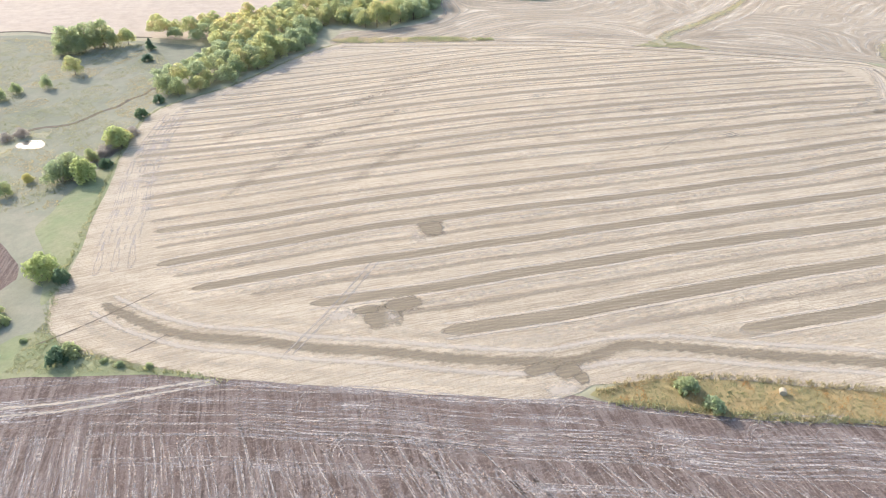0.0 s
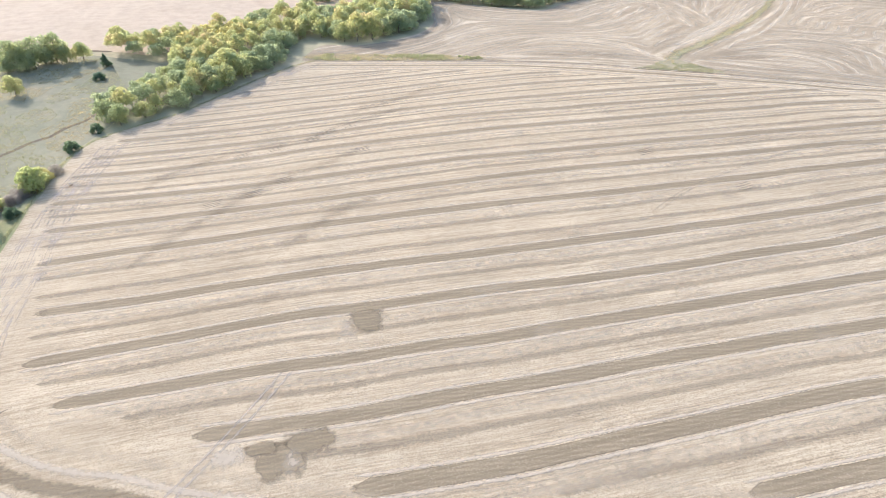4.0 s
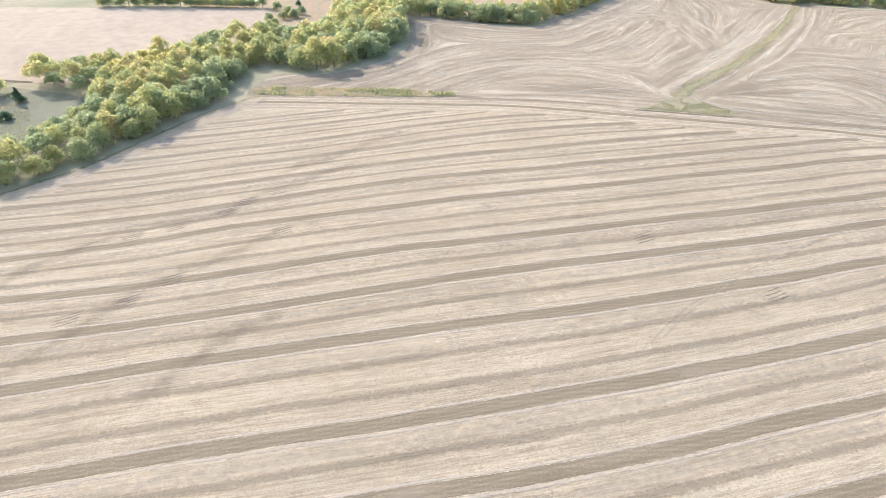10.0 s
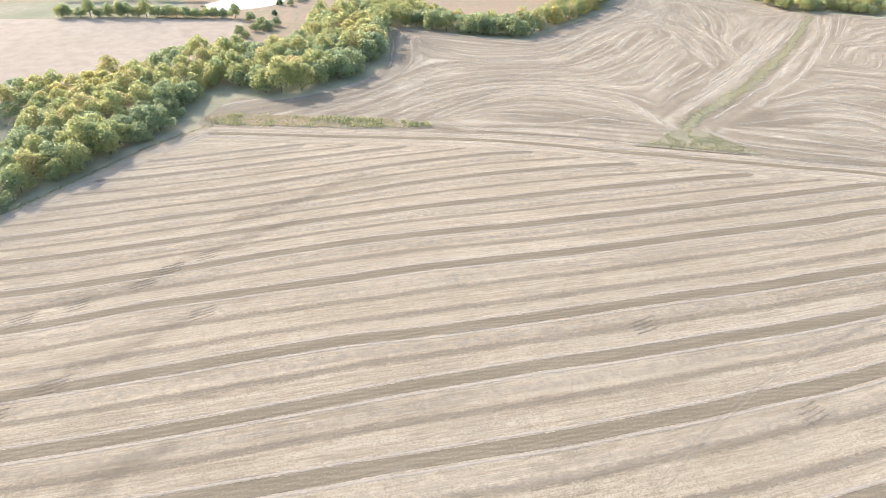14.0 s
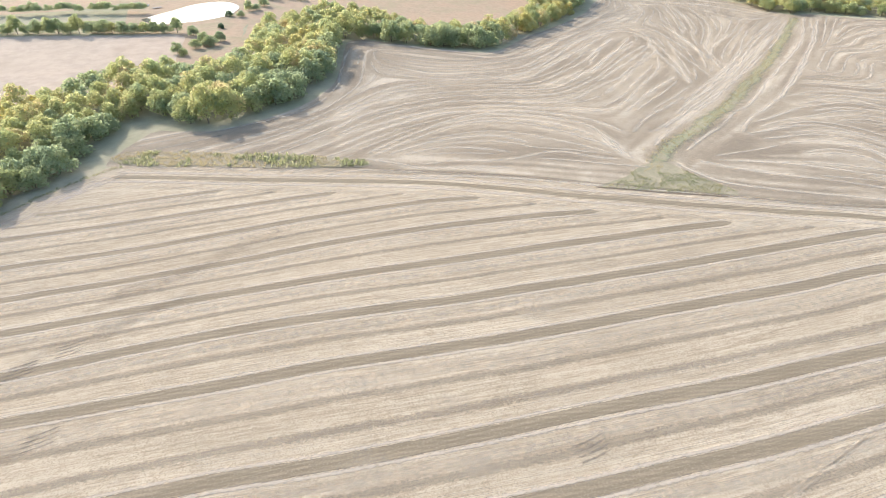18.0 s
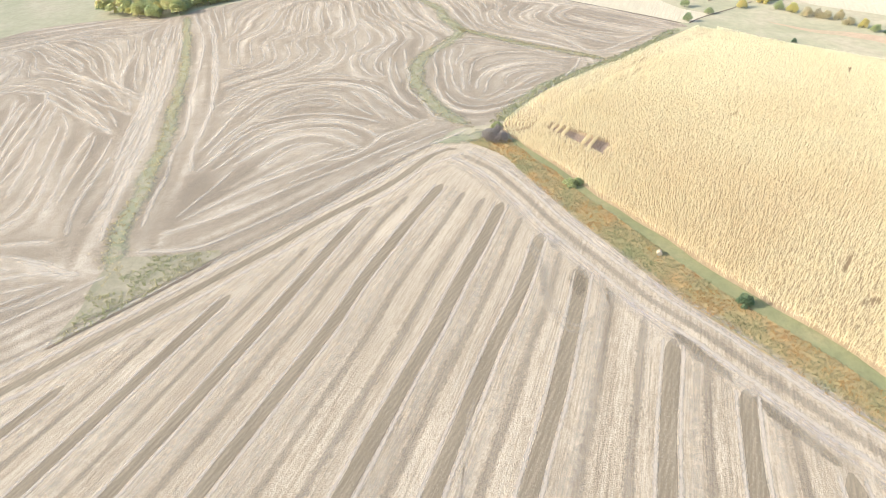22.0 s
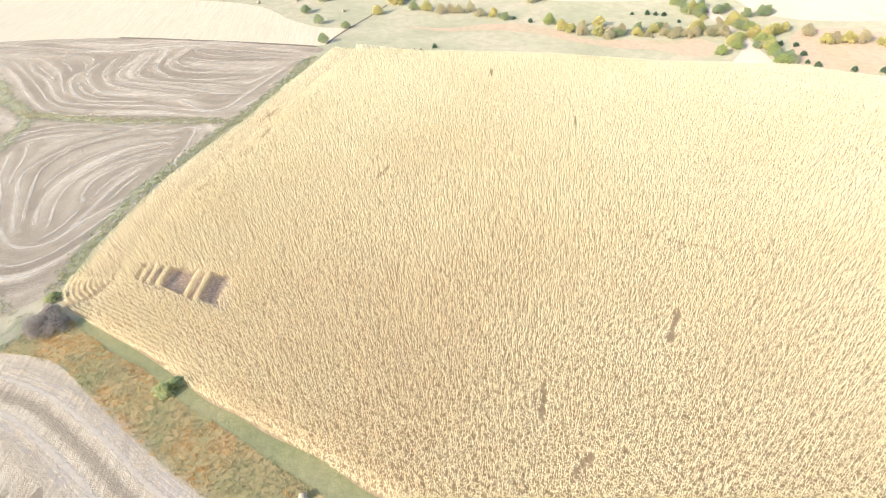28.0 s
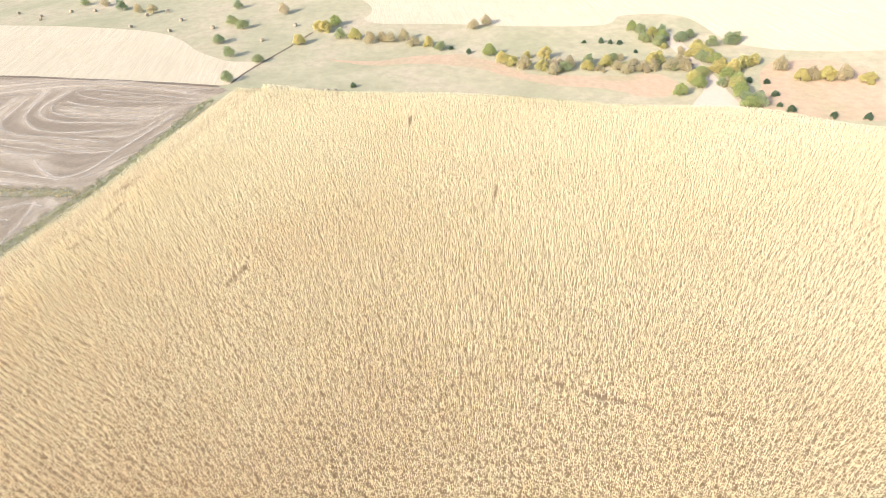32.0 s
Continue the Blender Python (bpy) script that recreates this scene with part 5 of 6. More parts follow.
WOOD_EDGE = [(-42, 229), (-37, 227), (-20, 236), (-6, 250), (10, 270), (18, 284), (20, 297), (23, 310), (31, 322), (40, 311), (46, 304), (57, 300), (76, 311), (90, 331), (97, 361), (107, 405), (131, 398), (155, 383), (173, 377),
             (207, 418), (262, 468), (282, 500), (240, 496), (236, 466), (196, 414), (172, 402), (158, 396), (147, 412), (127, 440), (98, 445), (73, 418), (63, 372), (55, 342), (43, 346), (30, 358), (8, 347), (-18, 324), (-38, 318), (-56, 322),
             (-56, 312), (-38, 301), (-25, 290), (-24, 272), (-34, 258), (-44, 242)]
edge_pts = np.array(WOOD_EDGE, float)
gx, gy = np.meshgrid(np.arange(-60, 290, 1.7), np.arange(225, 505, 1.7))
jit = np.random.RandomState(9)
gx, gy = (gx + jit.uniform(-0.8, 0.8, gx.shape)).ravel(), (gy + jit.uniform(-0.8, 0.8, gy.shape)).ravel()
ok = inside(gx, gy, edge_pts)
gx, gy = gx[ok], gy[ok]
order = jit.permutation(len(gx))
taken = np.empty((0, 2))
for i in order:
    if not len(taken) or np.min((taken[:, 0] - gx[i]) ** 2 + (taken[:, 1] - gy[i]) ** 2) > 5.6 ** 2:
        taken = np.vstack([taken, [gx[i], gy[i]]])
rim = away(taken[:, 0], taken[:, 1], edge_pts[:22]) < 7.5
woods, deep = [], []
for k, (x, y) in enumerate(taken):
    warm = noise.noise((x * 0.03, y * 0.03, 2.0)) + rnd.uniform(-0.35, 0.35)
    near = x < -5 and y < 262
    if warm > 0.45:
        proto, s = GOLD[k % 2], rnd.uniform(1.0, 1.3)
    elif warm > 0.43 and not near:
        proto, s = RUST[k % 2], rnd.uniform(1.0, 1.35)
    elif warm < -0.12:
        proto, s = GREEN[k % 2], rnd.uniform(0.8, 1.1)
    else:
        proto, s = WOOD[k % 5], rnd.uniform(0.72, 1.02) * (0.85 if near else 1.0)
    grow = 1.22 if x > 30 else 1.10
    if rim[k]:
        woods.append(plant(proto, x, y, s * grow))
    else:
        deep.append((proto, x, y, s * grow))
group_of(woods, "trees along the edge of the wood")
NORTH_WOOD = np.array([(373, 456), (374, 430), (380, 419), (396, 418), (414, 402), (438, 383), (454, 370), (470, 351), (465, 328), (460, 307), (482, 306), (500, 330), (500, 385), (455, 440), (405, 480), (375, 480)], float)
gx, gy = np.meshgrid(np.arange(366, 505, 5.6), np.arange(300, 485, 5.6))
gx, gy = (gx + jit.uniform(-1.8, 1.8, gx.shape)).ravel(), (gy + jit.uniform(-1.8, 1.8, gy.shape)).ravel()
ok = inside(gx, gy, NORTH_WOOD)
gx, gy = gx[ok], gy[ok]
back = away(gx, gy, NORTH_WOOD[:11])
north = []
for k, (x, y, d) in enumerate(zip(gx, gy, back)):
    proto = (GREEN[0], WOOD[1], GREEN[1], WOOD[3], GOLD[0], WOOD[0])[int(rnd.random() * 6)]
    if d < 3.6:
        north.append(plant(proto, x, y, rnd.uniform(0.78, 1.0)))
    elif d < 36:
        deep.append((proto, x, y, rnd.uniform(0.8, 1.05)))
group_of(north, "trees of the northern wood")
row = []
for k in range(19):
    row.append(plant(GREEN[k % 2] if k % 3 else WOOD[k % 5], -58 + k * 4.8 + rnd.uniform(-1, 1), 437 - k * 0.55 + rnd.uniform(-1, 1), rnd.uniform(0.65, 0.85)))
for k in range(22):
    deep.append((GREEN[k % 2], -64 + k * 3.4 + rnd.uniform(-1.5, 1.5), 476 - k * 0.2 + rnd.uniform(-2, 2), rnd.uniform(0.6, 0.85)))
group_of(row, "row of trees by the pond")


def woodland(items):
    """The inner trees of the woods, joined into one mesh for each leaf colour."""
    by = {}
    for proto, x, y, s in items:
        crown = [c for c in proto.children if c.name.startswith("crown")][0]
        by.setdefault(crown.data.materials[0].name, []).append((crown.data, x, y, s))
    for name, rows in by.items():
        vs, n = [], 0
        for me, x, y, s in rows:
            v = np.empty(len(me.vertices) * 3, np.float32)
            me.vertices.foreach_get("co", v)
            v = v.reshape(-1, 4, 3)
            v = (v[v[:, 0, 2] > v[:, 0, 2].max() * 0.50] * s).reshape(-1, 3)
            a = rnd.uniform(0, 6.28)
            vs.append(np.column_stack([v[:, 0] * math.cos(a) - v[:, 1] * math.sin(a) + x, v[:, 0] * math.sin(a) + v[:, 1] * math.cos(a) + y, v[:, 2] + h1(x, y)]))
            n += len(v)
        ob = new("woodland", grid_mesh("woodland", np.concatenate(vs), np.arange(n).reshape(-1, 4), bpy.data.materials[name], None, False))
        tagged(ob, "dense inner canopy of the autumn wood, " + name, "woodland", kind="stuff")


woodland(deep)

# single trees of the pasture and hedges
for proto, s, places in (
    (GREEN[1], 1.35, [(-83, 301), (-76, 306), (-90, 300)]),
    (LIME, 0.95, [(-54, 117), (-56, 165), (-51, 187)]),
    (GREEN[0], 1.0, [(-63, 167), (-85, 297), (-80, 305), (-60, 170)]),
    (WOOD[1], 0.75, [(-51, 186), (-72, 304), (-66, 307), (-81, 269), (-34, 259)]),
    (GREEN[1], 0.62, [(-98, 252), (-88, 255), (-76, 163), (-92, 296), (-102, 246), (33, 390), (37, 420), (43, 405), (200, 436), (186, 430)]),
    (GOLD[0], 0.45, [(-72, 170), (-51, 189), (-49, 192), (166, 440)]),
    (SCRUB, 1.0, [(-57, 178), (-54, 180), (-52.5, 183), (-59, 174), (256, 178), (259.2, 177), (255.6, 174.8), (-84, 207), (-88, 205)]),
    (CEDAR, 1.0, [(-55, 296)]),
    (DARK_BUSH, 1.2, [(-47.5, 211), (-43, 224), (-54, 280)]),
    (BUSH, 1.0, [(57.5, 49.5), (59.5, 45.2), (237, 151), (238.4, 149.5), (264.5, 179), (-42, 88), (-58, 102), (-59.5, 105)]),
    (DARK_BUSH, 1.0, [(-44, 87), (206, 112), (-52, 172), (49, 433), (52, 457), (-60, 101), (-49.5, 113)]),
    (BUSH, 0.45, [(-33, 82), (-28, 80), (-52, 95), (-36, 84), (-56, 92)]),
    (GOLD[0], 0.72, [(399, 8), (400, 1), (398, -33), (385, -45), (456, 111), (456, 88), (396, -14), (367, -50), (411, 32)]),
    (GOLD[1], 0.72, [(404, 23), (397, -17), (384, -33), (383, -40), (365, -57), (440, 59), (414, 35), (359, -66), (469, 100)]),
    (RUST[0], 0.72, [(399, 20), (396, -2), (392, -9), (449, 74), (442, 65), (363, -61), (455, 38), (390, -18), (450, 82), (525, 193), (521, 185)]),
    (RUST[1], 0.72, [(404, 13), (392, -4), (392, -13), (450, 68), (406, 29), (367, -53), (458, 32), (388, -22), (452, 77), (377, -49), (545, 215), (500, 120)]),
    (GREEN[0], 0.55, [(413, -33), (416, -38), (418, -21), (439, 126), (421, 135), (491, 143), (404, -47), (359, -27), (466, 145), (489, 141)]),
    (GREEN[1], 0.55, [(405, -41), (426, -23), (412, -24), (459, 94), (435, 55), (483, 137), (405, -50), (356, -29), (448, 138), (533, 203), (515, 143), (551, 227)]),
    (LIME, 0.56, [(432, -22), (420, -29), (382, -25), (390, -34), (377, -31), (371, -31), (364, -28), (355, -26), (476, 96), (374, -20), (423, 38), (370, -12)]),
    (GOLD[1], 0.66, [(422, -26), (404, -35), (396, -35), (383, -31), (380, -35), (369, -30), (471, 103), (414, 19), (377, -20)]),
    (DARK_BUSH, 0.6, [(405, 90), (428, 45), (425, 0), (423, -6), (421, -9), (419, -12), (409, -14), (372, -36), (369, -40), (360, -37), (353, -34), (349, -35), (338, -50), (434, 51), (342, -43)]),
):
    for x, y in places:
        plant(proto, x, y, s * rnd.uniform(0.88, 1.12))

for x, y, s in ((58, 455, 0.5), (62, 468, 0.7), (66, 470, 0.55), (70, 480, 0.7), (40, 397, 0.6), (46, 400, 0.75), (50, 408, 0.6), (36, 386, 0.55), (75, 500, 0.8), (84, 505, 0.8), (92, 500, 0.7)):
    plant(GREEN[int(x) % 2], x, y, s)
# low shrubs between the trees of the eastern hedge
for k in range(64):
    f = rnd.random()
    x, y = (412 - 20 * f, 30 - 52 * f) if k % 2 else (428 - 70 * f, -26 - 6 * f)
    plant((RUST[0], GOLD[1], SCRUB, GREEN[1], RUST[1])[k % 5], x + rnd.uniform(-6, 6), y + rnd.uniform(-4, 4), rnd.uniform(0.28, 0.5))
# hedge along the west edge of the field
for k in range(10):
    plant((SCRUB, GREEN[1], SCRUB, WOOD[2], SCRUB)[k % 5], -60 + k * 1.25 + rnd.uniform(-0.8, 0.8), 168 + k * 3.1, (1.0, 0.5, 0.8, 0.42, 0.9)[k % 5] * rnd.uniform(0.85, 1.1))

# ---- round hay bales ----
def make_bale():
    bm = bmesh.new()
    n, half, rad = 28, 0.75, 0.85
    rings = []
    for x, r in ((-half, 0.25), (-half, 0.78), (-half + 0.04, 0.95), (-half + 0.14, 1.0), (-0.25, 1.01), (0.25, 1.01), (half - 0.14, 1.0), (half - 0.04, 0.95), (half, 0.78), (half, 0.25)):
        ring = []
        for i in range(n):
            a = i * math.tau / n
            q = rad * r * (1 + 0.02 * noise.noise((x * 3, math.cos(a) * 3, math.sin(a) * 3)))
            ring.append(bm.verts.new((x, q * math.cos(a), max(-rad * 0.93, q * math.sin(a)) + rad * 0.93)))
        rings.append(ring)
    for lo, hi in zip(rings, rings[1:]):
        for i in range(n):
            bm.faces.new((lo[i], hi[i], hi[(i + 1) % n], lo[(i + 1) % n]))
    bm.faces.new(rings[0]), bm.faces.new(rings[-1][::-1])
    me = bpy.data.meshes.new("hay_bale")
    bm.to_mesh(me), bm.free()
    me.materials.append(m_bale)
    return tagged(new("hay_bale", me), "weathered round hay bale lying in grass", "hay bale", "round bales")


BALE = make_bale()
for x, y in ((72.7, 45.0), (216, 128), (549, 260), (537, 244), (531, 242), (539, 230), (535, 217), (500, 190), (517, 187), (488, 170), (520, 178), (503, 168), (487, 151), (464, 127), (480, 114), (408.9, 118.2), (408.4, 116.4), (407.7, 114.6), (407.1, 112.8), (405.7, 108.8), (404.0, 104.0), (403.5, 102.4), (402.3, 99), (401.4, 96.4)):
    plant(BALE, x, y, 0.64 if x < 300 else 0.92, vary=False)

# ---- standing corn ----
def corn():
    poly = curve(CORN, 3.0, True)
    west = curve([(269, 177.4), (287, 175), (313, 168.4), (343, 156.6), (366, 148.6), (411, 130.5)], 3.0)
    heart = np.array([267.8, 168.8])
    r = np.random.RandomState(4)
    d = np.array([0.604, 0.797])
    nrm = np.array([d[1], -d[0]])
    s, q = np.meshgrid(np.arange(-300, 260, 0.30), np.arange(-60, 260, 0.762))
    s = s + r.uniform(-0.2, 0.2, s.shape)
    q = q + r.normal(0, 1.0, q.shape) * np.clip(0.08 + 0.002 * np.hypot(s + 10, q), 0.09, 0.20)
    base = np.array([257.0, 171.0])
    x, y = (base[0] + s * d[0] + q * nrm[0]).ravel(), (base[1] + s * d[1] + q * nrm[1]).ravel()
    ok = ((x > 148 + (110 - y)) & (y > -52)) | (r.random_sample(len(x)) < 0.16)
    x, y = x[ok], y[ok]
    ok = inside(x, y, poly)
    x, y = x[ok], y[ok]
    turned = np.degrees(np.arctan2(y - heart[1], x - heart[0]))
    ok = (away(x, y, west) > 9.2) & ~((turned > 76) & (turned < 143))
    x, y = x[ok], y[ok]
    # end rows follow the west edge
    tx, ty = [], []
    for k in range(12):
        line = even(shifted(west, -(0.5 + k * 0.762)), 270)
        tx.append(line[:, 0] + r.normal(0, 0.07, 270)), ty.append(line[:, 1] + r.normal(0, 0.07, 270))
    # rows that swing round the corner
    for far in np.arange(0.5, 13.0, 1.0):
        a = np.radians(np.arange(74, 145, math.degrees(0.26 / far)))
        tx.append(heart[0] + far * np.cos(a) + r.normal(0, 0.06, len(a))), ty.append(heart[1] + far * np.sin(a) + r.normal(0, 0.06, len(a)))
    ex, ey = np.concatenate(tx), np.concatenate(ty)
    ok = inside(ex, ey, poly)
    x, y = np.concatenate([x, ex[ok]]), np.concatenate([y, ey[ok]])
    # places where the stand is flattened or missing
    keep = np.ones(len(x), bool)
    for a, b, w in (((230, 92), (223, 94.4), 0.6), ((242, 65), (235, 69.5), 0.8), ((373, 73), (367, 74), 0.8), ((327, 56.5), (321, 58.5), 0.6), ((266, 64), (261, 56), 0.4), ((261, 56), (257.5, 49), 0.5), ((257, 46), (253, 35), 0.3),
                    ((304, 113), (299, 116), 0.8), ((216.5, 89), (214, 92.5), 0.9), ((300, 160), (304, 158), 0.7), ((330, 148), (337, 146), 0.9), ((350, 146), (342, 150), 0.8), ((318, 152), (322, 149.5), 0.7)):
        keep &= away(x, y, np.array([a, b], float)) > 0.62 * w * (1 + 0.3 * r.normal(size=len(x)))
    # a square cleared plot with a few rows left
    v = y - 152 + 0.12 * (x - 264)
    plot = (x > 255.6 + 0.66 * (y - 147)) & (x < 264.4 + 0.40 * (y - 145.5))
    gone = np.zeros(len(x), bool)
    for lo, hi in ((-6.6, -2.2), (-1.7, 0.0), (0.6, 6.9), (7.6, 9.3), (9.8, 11.2), (11.8, 13.0)):
        gone |= (v > lo) & (v < hi)
    plot &= gone
    keep &= ~plot
    x, y = x[keep], y[keep]
    for v in (-2.1, -1.8, 0.1, 0.45, 7.1, 7.4, 9.5, 11.4):
        rowy = 152 + v
        rx = np.arange(256.0 + 0.66 * (rowy - 147), 264.2 + 0.40 * (rowy - 145.5), 0.22)
        x, y = np.concatenate([x, rx]), np.concatenate([y, rowy - 0.12 * (rx - 264) + r.normal(0, 0.05, len(rx))])
    n = len(x)
    z = height(x, y)
    tall = 1.95 * (1 + 0.04 * r.normal(size=n)) * (0.93 + 0.14 * (np.sin(x * 0.06) * np.cos(y * 0.05))) * (1 - 0.28 * np.exp(-((x - 262) ** 2 + (y - 172) ** 2) / 90.0))
    turn = r.uniform(0, math.tau, n)
    # each plant: a stalk with its tassel, and leaves that spring from two heights of it
    top = r.uniform(0.98, 1.05, n)
    pts = [(x, y, z), (x + np.cos(turn) * 0.05, y + np.sin(turn) * 0.05, z + tall * 0.66), (x, y, z + tall * 0.82), (x - np.cos(turn) * 0.05, y - np.sin(turn) * 0.05, z + tall * 0.80), (x, y, z + tall * top)]
    tris = [(0, 1, 3), (2, 3, 4), (1, 2, 4)]
    for k in range(4):
        a = turn + k * 1.75 + r.normal(0, 0.4, n)
        ca, sa = np.cos(a), np.sin(a)
        root = (1, 2)[k % 2]
        h0 = tall * (0.66, 0.82)[k % 2]
        reach, w = r.uniform(0.32, 0.56, n), r.uniform(0.045, 0.085, n)
        up, fall = r.uniform(0.06, 0.26, n), r.uniform(0.08, 0.40, n)
        px, py = -sa * w, ca * w
        m = len(pts)
        pts += [(x + ca * reach * 0.5 - px, y + sa * reach * 0.5 - py, z + h0 + up), (x + ca * reach * 0.5 + px, y + sa * reach * 0.5 + py, z + h0 + up), (x + ca * reach, y + sa * reach, z + h0 + up - fall)]
        tris += [(root, m, m + 1), (m + 1, m, m + 2)]
    verts = np.stack([np.stack(p, -1) for p in pts], 1).reshape(-1, 3)
    faces = (np.arange(n)[:, None, None] * len(pts) + np.array(tris)[None]).reshape(-1, 3)
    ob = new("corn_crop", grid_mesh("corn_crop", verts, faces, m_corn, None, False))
    return tagged(ob, "standing field of dry golden corn in rows", "corn", kind="stuff")


corn()
sheet("cleared_plot", [(255.2, 145.4), (264.2, 144.8), (267, 152.5), (271.2, 162.5), (266, 162.8), (260.5, 156)], 0.10, m_plot, "cleared brown plot in the standing corn", "ground", 2.0, 0.2)


# ---- weeds and tufts ----
def tufts(name, x, y, tall, wide, mat, label, blades=5, seed=1):
    r = np.random.RandomState(seed)
    n = len(x)
    z = height(x, y)
    verts, faces, at = [], [], 0
    for k in range(blades):
        a = r.uniform(0, math.tau, n)
        ca, sa = np.cos(a), np.sin(a)
        t = tall * r.uniform(0.55, 1.2, n)
        w = wide * r.uniform(0.5, 1.1, n)
        ox, oy = x + r.normal(0, wide, n), y + r.normal(0, wide, n)
        pts = [(ox - sa * w * 0.4, oy + ca * w * 0.4, z), (ox + sa * w * 0.4, oy - ca * w * 0.4, z), (ox + ca * w * 0.8 + sa * w * 0.3, oy + sa * w * 0.8 - ca * w * 0.3, z + t), (ox + ca * w * 0.8 - sa * w * 0.3, oy + sa * w * 0.8 + ca * w * 0.3, z + t * 0.9)]
        verts.append(np.stack([np.stack(p, -1) for p in pts], 1).reshape(-1, 3))
        faces.append(at + np.arange(n)[:, None] * 4 + np.arange(4)[None])
        at += n * 4
    ob = new(name, grid_mesh(name, np.concatenate(verts), np.concatenate(faces), mat, None, False))
    return tagged(ob, label, "grass", kind="stuff")


def scatter(poly, count, seed):
    r = np.random.RandomState(seed)
    p = np.array(poly, float)
    lo, hi = p.min(0), p.max(0)
    x, y = r.uniform(lo[0], hi[0], count), r.uniform(lo[1], hi[1], count)
    ok = inside(x, y, p)
    return x[ok], y[ok]


def along(line, wide, count, seed):
    r = np.random.RandomState(seed)
    p = even(curve(line, 2), count)
    return p[:, 0] + r.normal(0, wide * 0.3, count), p[:, 1] + r.normal(0, wide * 0.3, count)


vx, vy = scatter(VERGE_E, 230000, 3)
kindof = np.array([0.9 * noise.noise((a * 0.13, b * 0.13, 4.0)) + 0.8 * noise.noise((a * 0.45, b * 0.45, 9.0)) for a, b in zip(vx, vy)]) + np.random.RandomState(2).normal(0, 0.10, len(vx)) + 0.22 * np.exp(-((vx - 243) ** 2 + (vy - 160) ** 2) / 300) + 0.10 * np.exp(-((vx - 190) ** 2 + (vy - 88) ** 2) / 900) - 0.12 * np.exp(-((vx - 72) ** 2 + (vy - 42) ** 2) / 900) - 0.10
tufts("weeds", vx[kindof > 0.14], vy[kindof > 0.14], 0.30, 0.15, m_tuft_red, "red-brown bluestem grass on the verge", 4, 1)
tufts("weeds", vx[(kindof <= 0.14) & (kindof > -0.30)], vy[(kindof <= 0.14) & (kindof > -0.30)], 0.26, 0.15, m_tuft, "dry yellow grass on the verge", 4, 2)
tufts("weeds", vx[kindof <= -0.30], vy[kindof <= -0.30], 0.24, 0.15, m_tuft_green, "green weeds on the verge", 4, 3)
for seed, line in enumerate(([(43, 52.5), (55, 52.8), (67, 49.5), (90, 41.5), (115, 33)], [(44, 50.5), (54, 46.5), (70, 40.5), (84, 36.5), (110, 27)])):
    ex, ey = along(line, 1.2, 420, 70 + seed)
    tufts("weeds", ex, ey, 0.55, 0.24, m_tuft_green if seed else m_tuft, "tall weeds along the edge of the field", 4, 72 + seed)
sx, sy = scatter([(26, 283), (30, 287), (44, 282), (60, 275), (80, 266), (97, 256), (98, 252), (84, 256), (66, 263), (46, 271), (32, 277)], 5500, 8)
lush = np.array([noise.noise((a * 0.12, b * 0.12, 7.0)) for a, b in zip(sx, sy)]) + (sx - 62) * 0.006
tufts("weeds", sx[lush > 0.0], sy[lush > 0.0], 0.9, 0.32, m_tuft_green, "tall green weeds in the strip", 4, 4)
tufts("weeds", sx[lush <= 0.0], sy[lush <= 0.0], 0.5, 0.25, m_tuft, "dry brown weeds in the strip", 4, 5)
for seed, (line, wide, n, mat) in enumerate(((DRAIN, 5, 1100, m_tuft), (DRAIN_2, 6, 1000, m_tuft), (DITCH, 5, 700, m_tuft), (CORN_DITCH, 4.5, 1500, m_tuft_green))):
    tx, ty = along(line, wide, n, 20 + seed)
    tufts("weeds", tx, ty, 0.45, 0.22, mat, "weeds growing in the grass waterway", 4, 30 + seed)
lx, ly = along([(31, 277), (25, 274), (14, 266), (-4, 247), (-19, 232), (-38, 221), (-46, 211), (-49, 190), (-50, 150), (-50, 120), (-50, 104), (-46, 92), (-29, 80), (-15, 72.5)], 1.4, 800, 40)
tufts("weeds", lx, ly, 0.4, 0.25, m_tuft_green, "weeds along the field edge", 4, 41)
lx, ly = scatter([(-53, 87), (-50, 100), (-44, 92), (-29, 81), (-16, 73), (-29, 79), (-39, 82)], 4000, 42)
tufts("weeds", lx, ly, 0.22, 0.2, m_tuft_green, "green and tan weeds in the field corner", 4, 43)
lx, ly = along([(411, 130.5), (405, 112), (399.5, 95), (384, 45), (366, 8), (353, -25)], 1.0, 900, 44)
tufts("weeds", lx, ly, 0.8, 0.4, m_tuft, "dry weeds along the corn edge", 4, 45)
px, py = scatter([(-130, 150), (-60, 150), (-52, 190), (-44, 235), (-40, 262), (-56, 306), (-130, 330)], 16000, 50)
wet = np.array([noise.noise((a * 0.05, b * 0.05, 11.0)) for a, b in zip(px, py)])
tufts("weeds", px[wet > 0.05], py[wet > 0.05], 0.35, 0.28, m_tuft_green, "clumps of green pasture grass", 3, 51)
tufts("weeds", px[wet < -0.12], py[wet < -0.12], 0.35, 0.28, m_tuft, "clumps of dry pasture grass", 3, 52)
wx, wy = scatter([(152, 222.5), (160, 226), (167, 231), (175, 232), (178, 224), (184, 213), (178, 213)], 1500, 60)
few = (np.array([noise.noise((a * 0.16, b * 0.16, 3.0)) for a, b in zip(wx, wy)]) + np.exp(-away(wx, wy, np.array([(152, 223), (178, 213)], float)) / 3.0)) > 0.08
wx, wy = wx[few], wy[few]
tufts("weeds", wx, wy, 0.4, 0.22, m_tuft_green, "green weeds on the grassy wedge", 4, 61)


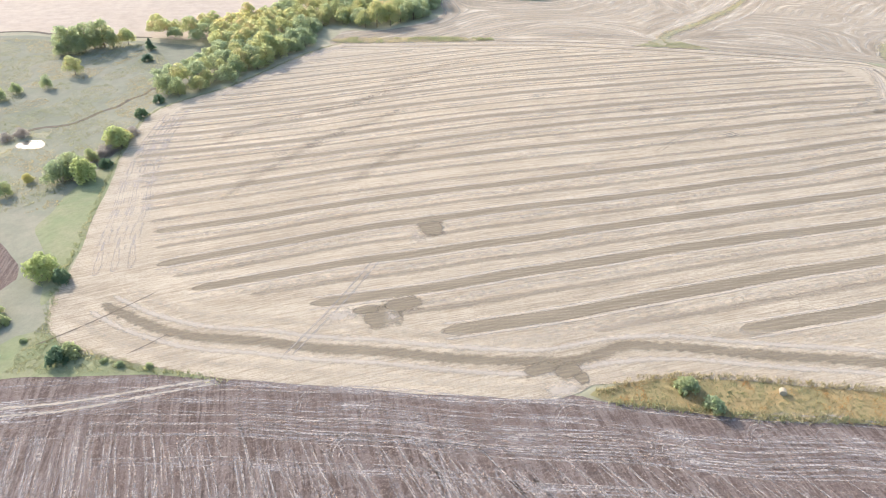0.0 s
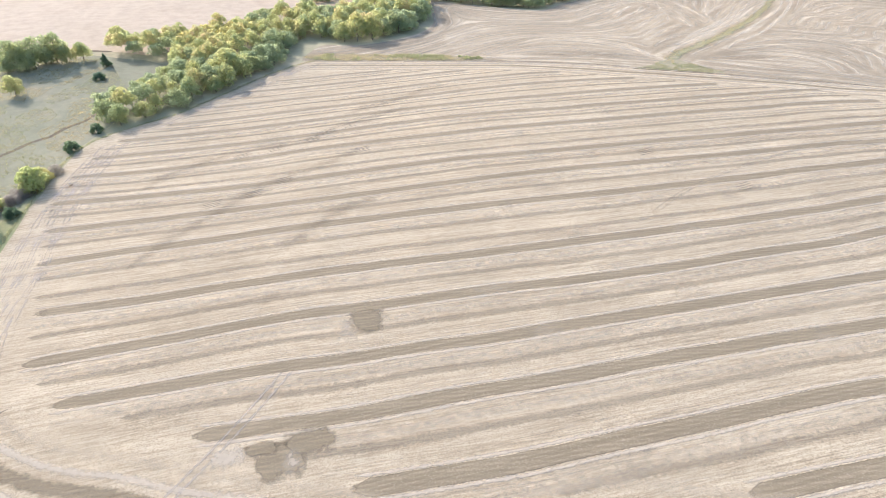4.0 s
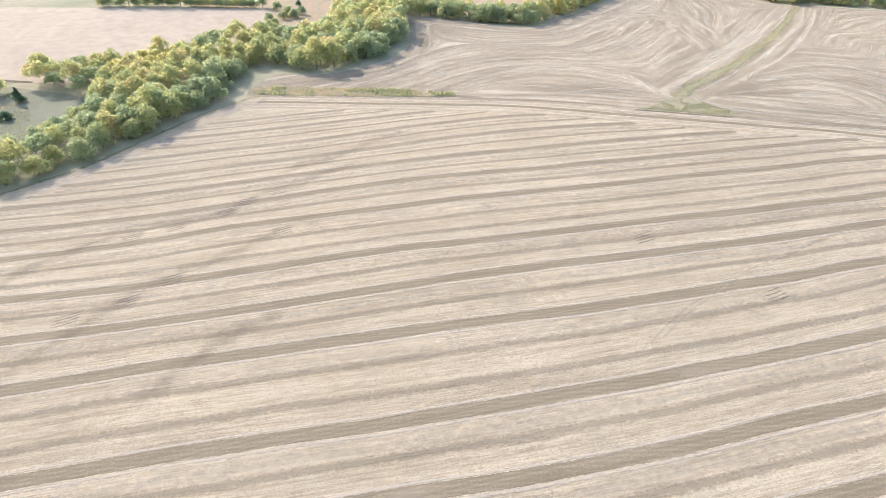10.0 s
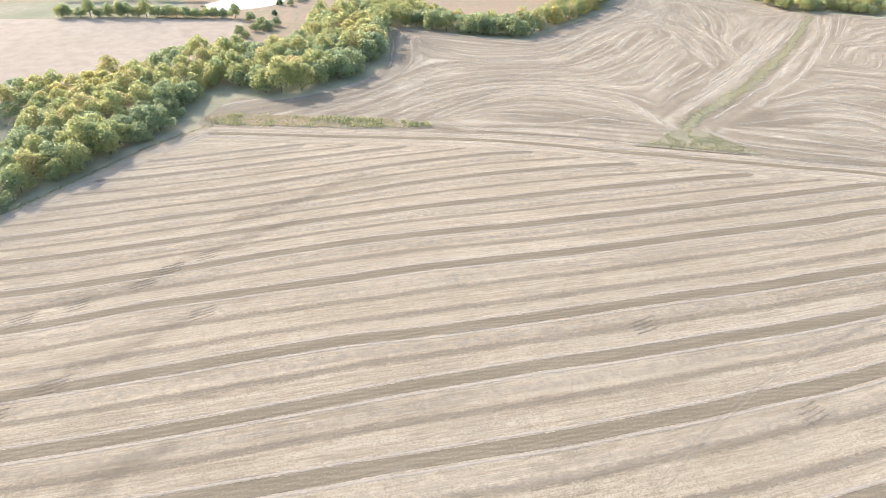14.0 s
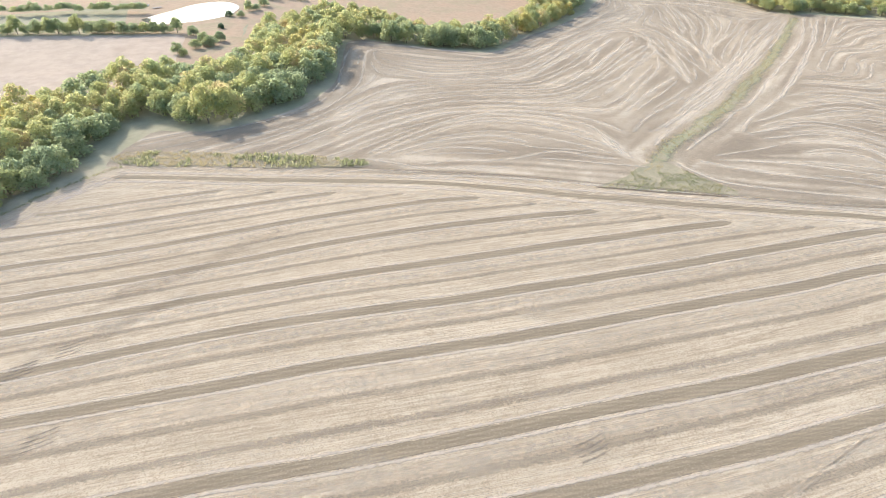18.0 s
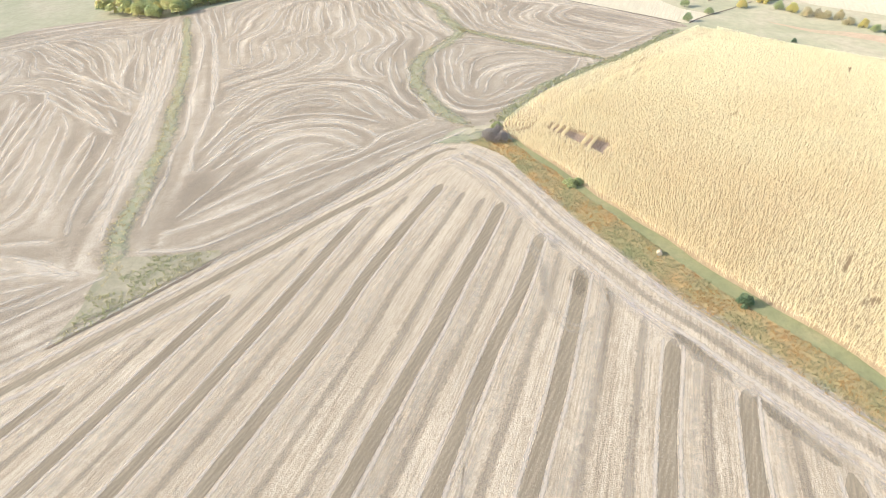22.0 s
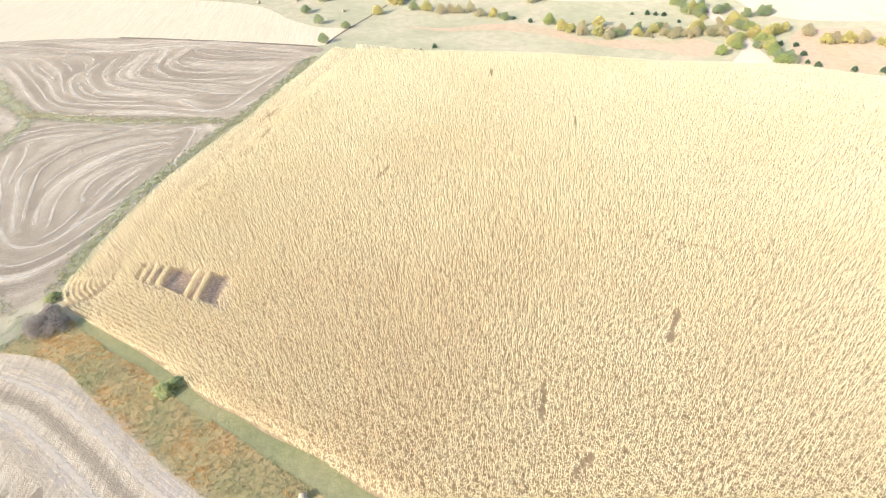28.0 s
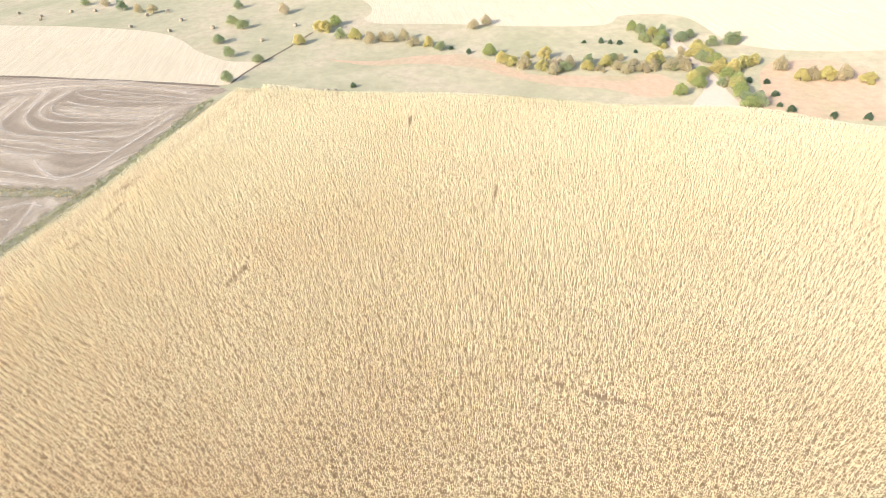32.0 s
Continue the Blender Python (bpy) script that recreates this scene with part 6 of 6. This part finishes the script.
# ---- landing stage and boat by the pond ----
def box(bm, x0, x1, y0, y1, z0, z1):
    v = bmesh.ops.create_cube(bm, size=1.0)["verts"]
    for q in v:
        q.co = ((x0 + x1) / 2 + q.co.x * (x1 - x0), (y0 + y1) / 2 + q.co.y * (y1 - y0), (z0 + z1) / 2 + q.co.z * (z1 - z0))


def landing_stage(x, y, turn):
    thing = tagged(new("landing_stage"), "small grey wooden landing stage beside the pond", "dock")
    for k in range(10):
        bm = bmesh.new()
        box(bm, -1.2, 1.2, k * 0.5, k * 0.5 + 0.44, 0.42, 0.50)
        part("plank", bm, m_wood, thing)
    for px in (-1.0, 1.0):
        for py in (0.3, 4.6):
            bm = bmesh.new()
            box(bm, px - 0.08, px + 0.08, py - 0.08, py + 0.08, -0.5, 0.42)
            part("post", bm, m_wood, thing)
    thing.matrix_basis = pose(x, y, h1(x, y), 0, 0, turn)


def boat(x, y, turn):
    thing = tagged(new("boat"), "small white open boat on the bank", "boat")
    bm = bmesh.new()
    rings = []
    for t, w, lift in ((-2.1, 0.62, 0.0), (-1.0, 0.75, 0.0), (0.4, 0.75, 0.02), (1.5, 0.5, 0.12), (2.2, 0.06, 0.3)):
        rings.append([bm.verts.new((t, px * w, pz + lift)) for px, pz in ((-1, 0.5), (-0.75, 0.06), (0.75, 0.06), (1, 0.5), (0.9, 0.5), (0.68, 0.12), (-0.68, 0.12), (-0.9, 0.5))])
    for lo, hi in zip(rings, rings[1:]):
        for i in range(8):
            bm.faces.new((lo[i], hi[i], hi[(i + 1) % 8], lo[(i + 1) % 8]))
    bm.faces.new(rings[0]), bm.faces.new(rings[-1][::-1])
    part("hull", bm, m_white, thing)
    for px in (-1.2, 0.3):
        bm = bmesh.new()
        box(bm, px - 0.15, px + 0.15, -0.62, 0.62, 0.36, 0.40)
        part("bench", bm, m_wood, thing)
    thing.matrix_basis = pose(x, y, h1(x, y), 0, 0, turn)


_m = Mat("grey weathered wood", 0.9, 0.2)
_n = _m.noise(5, 5, 0.7, _m.where("Object", (0.2, 2, 1)))
m_wood = _m.done(_m.mix(_n, (0.20, 0.18, 0.16), (0.36, 0.33, 0.30)))
_m = Mat("white boat paint", 0.5, 0.4)
_n = _m.noise(3, 4, 0.6)
m_white = _m.done(_m.mix(_n, (0.70, 0.70, 0.68), (0.82, 0.82, 0.80)))
landing_stage(10, 481, -60)
boat(5, 488, 25)
